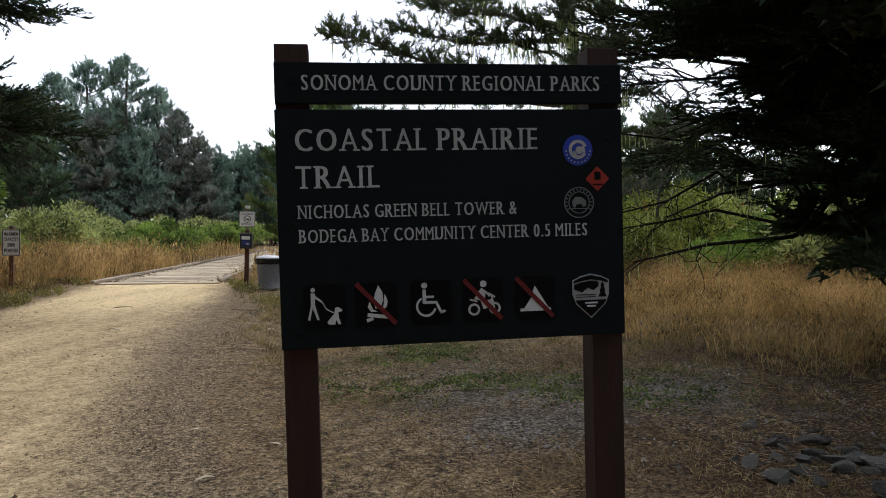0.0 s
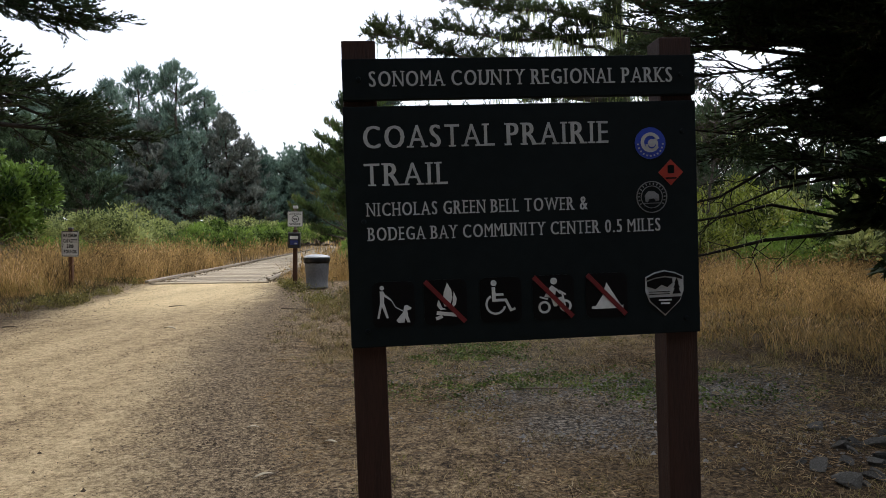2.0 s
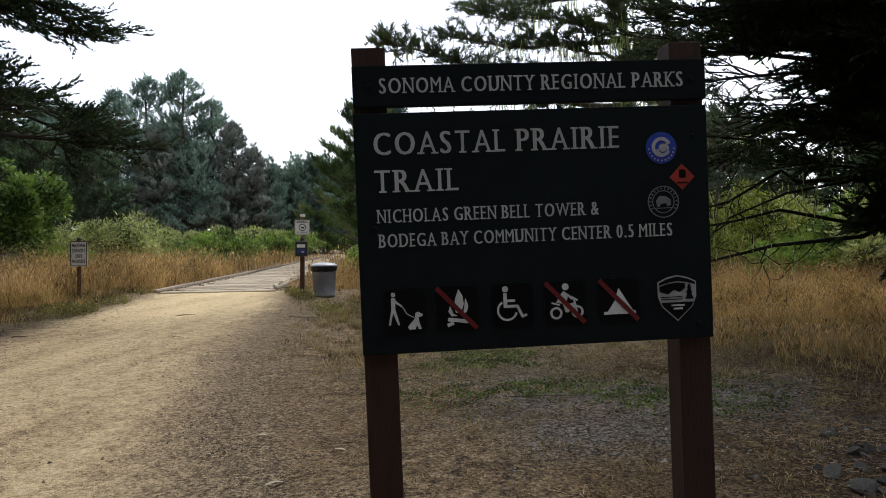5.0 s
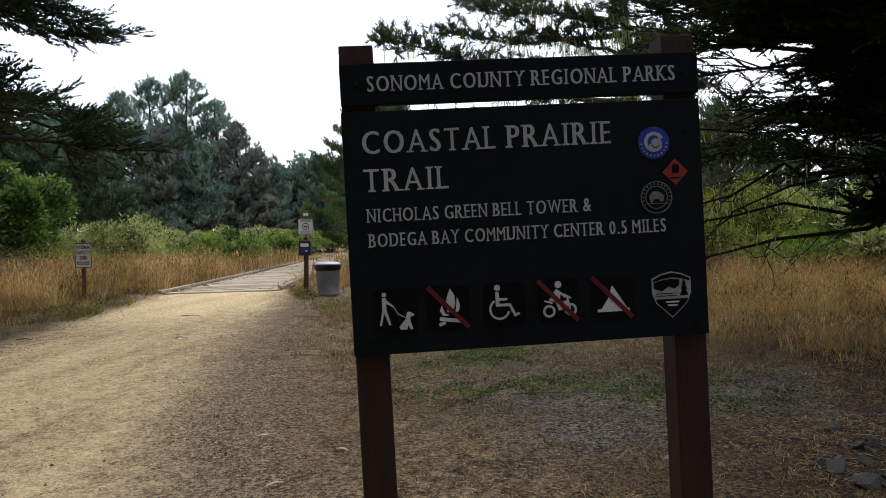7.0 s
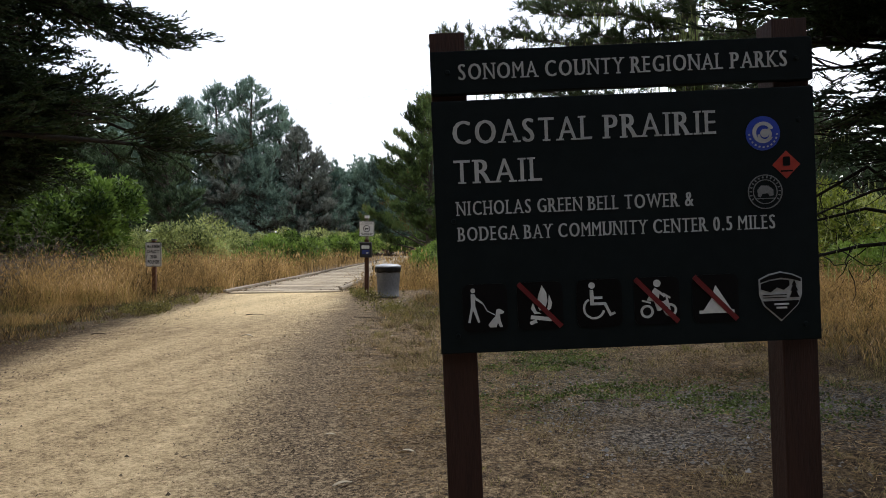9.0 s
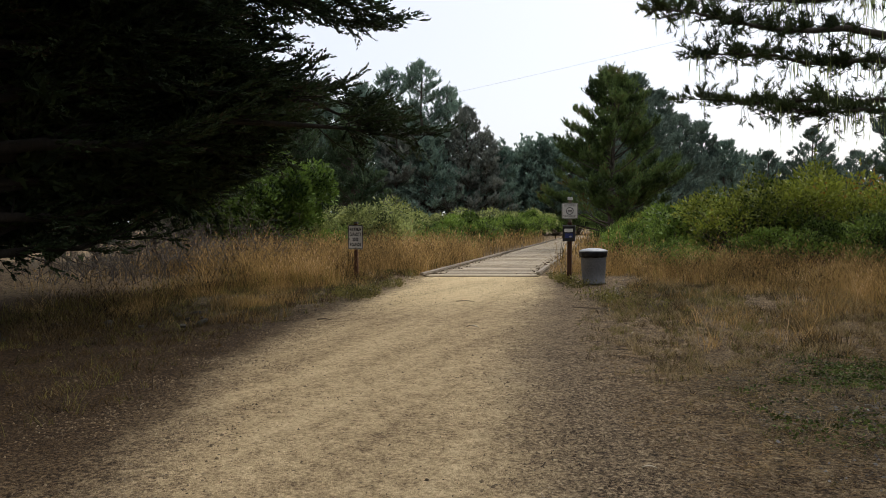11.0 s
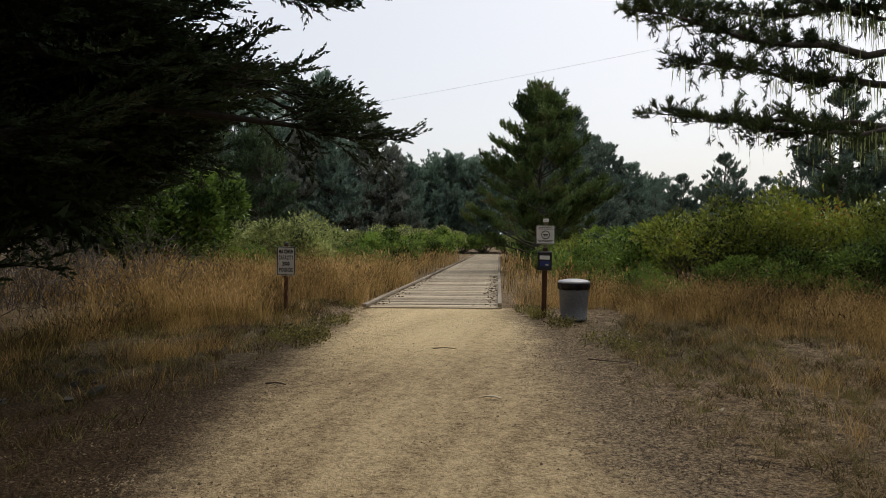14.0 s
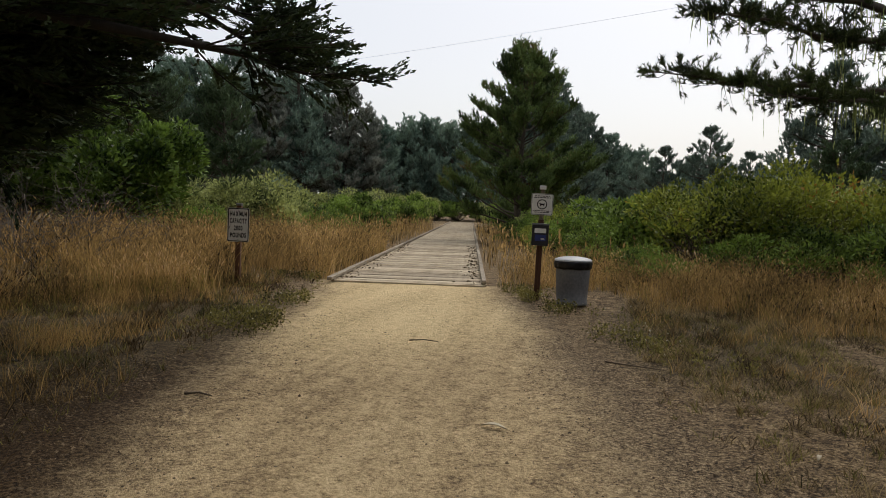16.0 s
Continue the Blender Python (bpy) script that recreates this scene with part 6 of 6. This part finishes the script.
rng = np.random.default_rng(111)
fx, fy = scatter(3600, -12, -1.5, 12, 18.6, weeds, rng)
c = np.repeat(np.stack([fx, fy, land_height(fx, fy)], 1), 22, 0)
c = c + rng.normal(0, 0.055, c.shape) * (1, 1, 0) + np.stack([0 * c[:, 0], 0 * c[:, 0], rng.uniform(0.0, 0.17, len(c))], 1)
tagged(link_mesh("leafy_weeds", array_mesh("leafy_weeds", *leaves(c, np.tile((0, 0, 0.6), (len(c), 1)), 0.05, 0.022, 0.6, rng)), M_FRESH), "low leafy weeds along the trail edge", "weeds", kind="stuff")
rng = np.random.default_rng(112)
fx, fy = scatter(1000, -12, -1.5, 12.5, 18.5, weeds, rng)
c = np.stack([fx, fy, rng.uniform(0.08, 0.22, len(fx))], 1)
tagged(link_mesh("pale_wildflowers", array_mesh("pale_wildflowers", *needles(c, np.tile((0, 0, 1.0), (len(c), 1)), 6, 0.017, 0.012, 1.3, rng)), M_FLOWER), "small pale wildflower heads among weeds", "flowers", kind="stuff")


def litter_zone(x, y):
    l, r, g = trail_span(np.minimum(y, 18.3))
    on = (x > l + 0.2) & (x < r - 0.4)
    shoulder = ((x > r - 0.6) & (x < g + 0.6)) | ((x > l - 0.8) & (x < l + 0.3))
    return np.where(on, 0.34, np.where(shoulder, 0.85, 0.45)) * off_deck(x, y)


rng = np.random.default_rng(113)
fx, fy = scatter(22000, -10, 4.5, 1.5, 18.4, litter_zone, rng)
c = np.stack([fx, fy, land_height(fx, fy) + 0.004], 1)
a = rng.uniform(0, 6.283, len(c))
d = np.stack([np.cos(a), np.sin(a), rng.uniform(-0.05, 0.25, len(c))], 1)
ln = rng.uniform(0.010, 0.055, len(c))[:, None] * np.where((fx > trail_span(fy)[0]) & (fx < trail_span(fy)[1]), 0.55, 1.0)[:, None]
side = unit(np.cross(d, (0, 0, 1.0))) * rng.uniform(0.002, 0.006, (len(c), 1))
v = np.stack([c - side, c + side, c + d * ln + side * 0.6, c + d * ln - side * 0.6], 1).reshape(-1, 3)
tagged(link_mesh("needle_litter", array_mesh("needle_litter", v, np.arange(len(v)).reshape(-1, 4)), M_LITTER), "scattered dark twigs, needles and bark crumbs", "litter", kind="stuff")


def deck_litter():
    """Dark dead leaves gathered along the rails of the boardwalk."""
    rng = np.random.default_rng(121)
    n = 420
    a = rng.uniform(0.1, 16, n)
    u = np.where(rng.uniform(0, 1, n) < 0.62, 1.0, -1.0) * (DECK_HALF - 0.12 - np.abs(rng.normal(0, 0.16, n)))
    a = a + 0.25 * np.sin(a * 5)
    c = np.stack([DECK_MID.x + HEAD.x * a + HEAD.y * u, DECK_MID.y + HEAD.y * a - HEAD.x * u, 0.03 - FALL * a], 1)
    w = rng.uniform(0, 6.283, n)
    ob = link_mesh("deck_litter", array_mesh("deck_litter", *leaves(c, np.stack([np.cos(w), np.sin(w), 0.12 + 0 * w], 1), 0.075, 0.045, 0.12, rng)), M_LITTER)
    return tagged(ob, "dark dead leaves along the boardwalk rails", "litter", kind="stuff")


deck_litter()


def crumbs(name, n, area, keep, size, material, label, category, seed):
    """Small angular lumps lying on the ground: crooked four-sided pyramids."""
    rng = np.random.default_rng(seed)
    x, y = scatter(n, *area, keep, rng)
    s = rng.uniform(size[0], size[1], len(x)) * rng.choice((0.7, 1.0, 1.6), len(x), p=(0.5, 0.38, 0.12))
    o = np.array([(1, 0, -0.1), (0, 1, -0.1), (-1, 0, -0.1), (0, -1, -0.1), (0, 0, 0.75)])
    a = rng.uniform(0, 6.28, len(x))
    rot = np.stack([np.stack([np.cos(a), -np.sin(a), 0 * a], 1), np.stack([np.sin(a), np.cos(a), 0 * a], 1), np.stack([0 * a, 0 * a, 1 + 0 * a], 1)], 1)
    v = np.einsum("nij,kj->nki", rot, o) * s[:, None, None] * rng.uniform(0.55, 1.35, (len(x), 5, 1)) + np.stack([x, y, land_height(x, y)], 1)[:, None]
    k = np.arange(len(x))[:, None] * 5
    f = np.concatenate([k + (0, 1, 4), k + (1, 2, 4), k + (2, 3, 4), k + (3, 0, 4)], 1).reshape(-1, 3)
    return tagged(link_mesh(name, array_mesh(name, v.reshape(-1, 3), f), material), label, category, kind="stuff")


def shoulder(x, y):
    """The loose margins of the trail, thick on the margins and thin on the trodden sand."""
    l, r, g = trail_span(y)
    right = np.clip(1 - np.abs(x - (r + g) / 2) / (0.5 + (g - r) / 2), 0, 1)
    left = np.clip(1 - np.abs(x - l + 0.4) / 1.3, 0, 1)
    near = np.interp(y, [2, 9, 18], [1.0, 0.75, 0.3])
    return np.maximum(np.maximum(right, left) * 1.3, np.where(x > g, 0.4, 0.08)) * near * np.clip(0.6 + 0.5 * wave(x, y, 4.0, 33), 0.1, 1) * off_deck(x, y)


def gravel_patch(x, y):
    return np.clip(1.25 - np.hypot((x - 1.3) / 2.1, (y - 6.0) / 1.7), 0, 1) * np.clip(0.5 + 0.6 * wave(x, y, 3.0, 34), 0.05, 1)


def straw_zone(x, y):
    l, r, g = trail_span(y)
    return (x > g - 0.3) * np.interp(y, [2, 8, 14], [1.0, 0.7, 0.2]) * np.clip(0.45 + 0.6 * wave(x, y, 2.2, 35), 0.05, 1) * (1 - 0.7 * gravel_patch(x, y))


crumbs("soil_crumbs", 190000, (-10.5, 3.5, 1.5, 17.5), shoulder, (0.005, 0.013), M_CRUMB, "loose brown soil crumbs and grit along the trail", "soil", 114)
crumbs("pebbles", 26000, (-1.2, 3.8, 4.0, 8.0), gravel_patch, (0.006, 0.014), M_PEBBLE, "small loose grey gravel on bare soil", "gravel", 131)
rng = np.random.default_rng(132)
fx, fy = scatter(120000, -2.5, 4.5, 1.8, 12, straw_zone, rng)
c = np.stack([fx, fy, land_height(fx, fy) + rng.uniform(0.002, 0.02, len(fx))], 1)
a = rng.uniform(0, 6.283, len(c))
d = np.stack([np.cos(a), np.sin(a), rng.uniform(-0.12, 0.3, len(c))], 1)
tagged(link_mesh("straw_litter", array_mesh("straw_litter", *needles(c, d, 1, 0.07, 0.0045, 0.1, rng)), M_MAT), "matted dry straw lying on the soil", "litter", kind="stuff")


def fallen_leaf(x, y, turn, long, label="long curled pale dry leaf on the ground", name="dry_leaf"):
    bm = bmesh.new()
    n = 7
    rows = []
    for i in range(n):
        s = i / (n - 1)
        w = 0.16 * math.sin(math.pi * min(1, s * 0.95 + 0.05)) ** 0.7
        z = 0.06 + 0.12 * math.sin(math.pi * s)
        rows.append([bm.verts.new((s - 0.5, -w, z + 0.05)), bm.verts.new((s - 0.5, 0, z)), bm.verts.new((s - 0.5, w, z + 0.05))])
    for p, q in zip(rows[:-1], rows[1:]):
        for i in range(2):
            bm.faces.new((p[i], p[i + 1], q[i + 1], q[i]))
    ob = part(name, bm, M_PALELEAF, None, "", True)
    ob.matrix_basis = Matrix.LocRotScale((x, y, land_height(np.array(x), np.array(y)) - 0.005), Euler((0, 0, radians(turn))), (long, long * 0.8, long))
    sol = ob.modifiers.new("thickness", "SOLIDIFY")
    sol.thickness = 0.01
    return tagged(ob, label, "leaf", "dry leaves on the ground")


def fallen_twig(points, r, label):
    p = np.array([(x, y, land_height(np.array(x), np.array(y)) + r + z) for x, y, z in points])
    ob = link_mesh("fallen_twig", array_mesh("fallen_twig", *tube(p, np.linspace(r, r * 0.4, len(p)), 6)), M_TWIG, smooth=True)
    return tagged(ob, label, "twig", "twigs on the ground")


fallen_leaf(-1.06, 4.6, -15, 0.11)
fallen_leaf(-1.28, 3.92, 40, 0.13)
fallen_leaf(-4.71, 9.85, -10, 0.20)
fallen_leaf(-1.7, 4.9, 10, 0.09)
fallen_leaf(-2.5, 9.84, 70, 0.12)
fallen_twig([(-1.30, 3.85, 0), (-1.2, 4.0, 0.012), (-1.10, 4.16, 0.0)], 0.004, "thin pale twig by the trail")
fallen_twig([(0.05, 6.2, 0), (0.35, 6.24, 0.01), (0.6, 6.33, 0.0)], 0.008, "dark bent twig on short turf")
fallen_twig([(-6.2, 12.9, 0), (-6.02, 12.95, 0.008), (-5.85, 12.92, 0.0)], 0.008, "dark forked twig on the sandy trail")
fallen_twig([(-3.9, 12.5, 0), (-3.6, 12.35, 0.01), (-3.3, 12.3, 0.0)], 0.009, "dark twig on the gravel shoulder")
fallen_twig([(-7.3, 9.9, 0), (-7.18, 9.92, 0.012), (-7.05, 9.9, 0.0)], 0.012, "short dark stick on the trail edge")
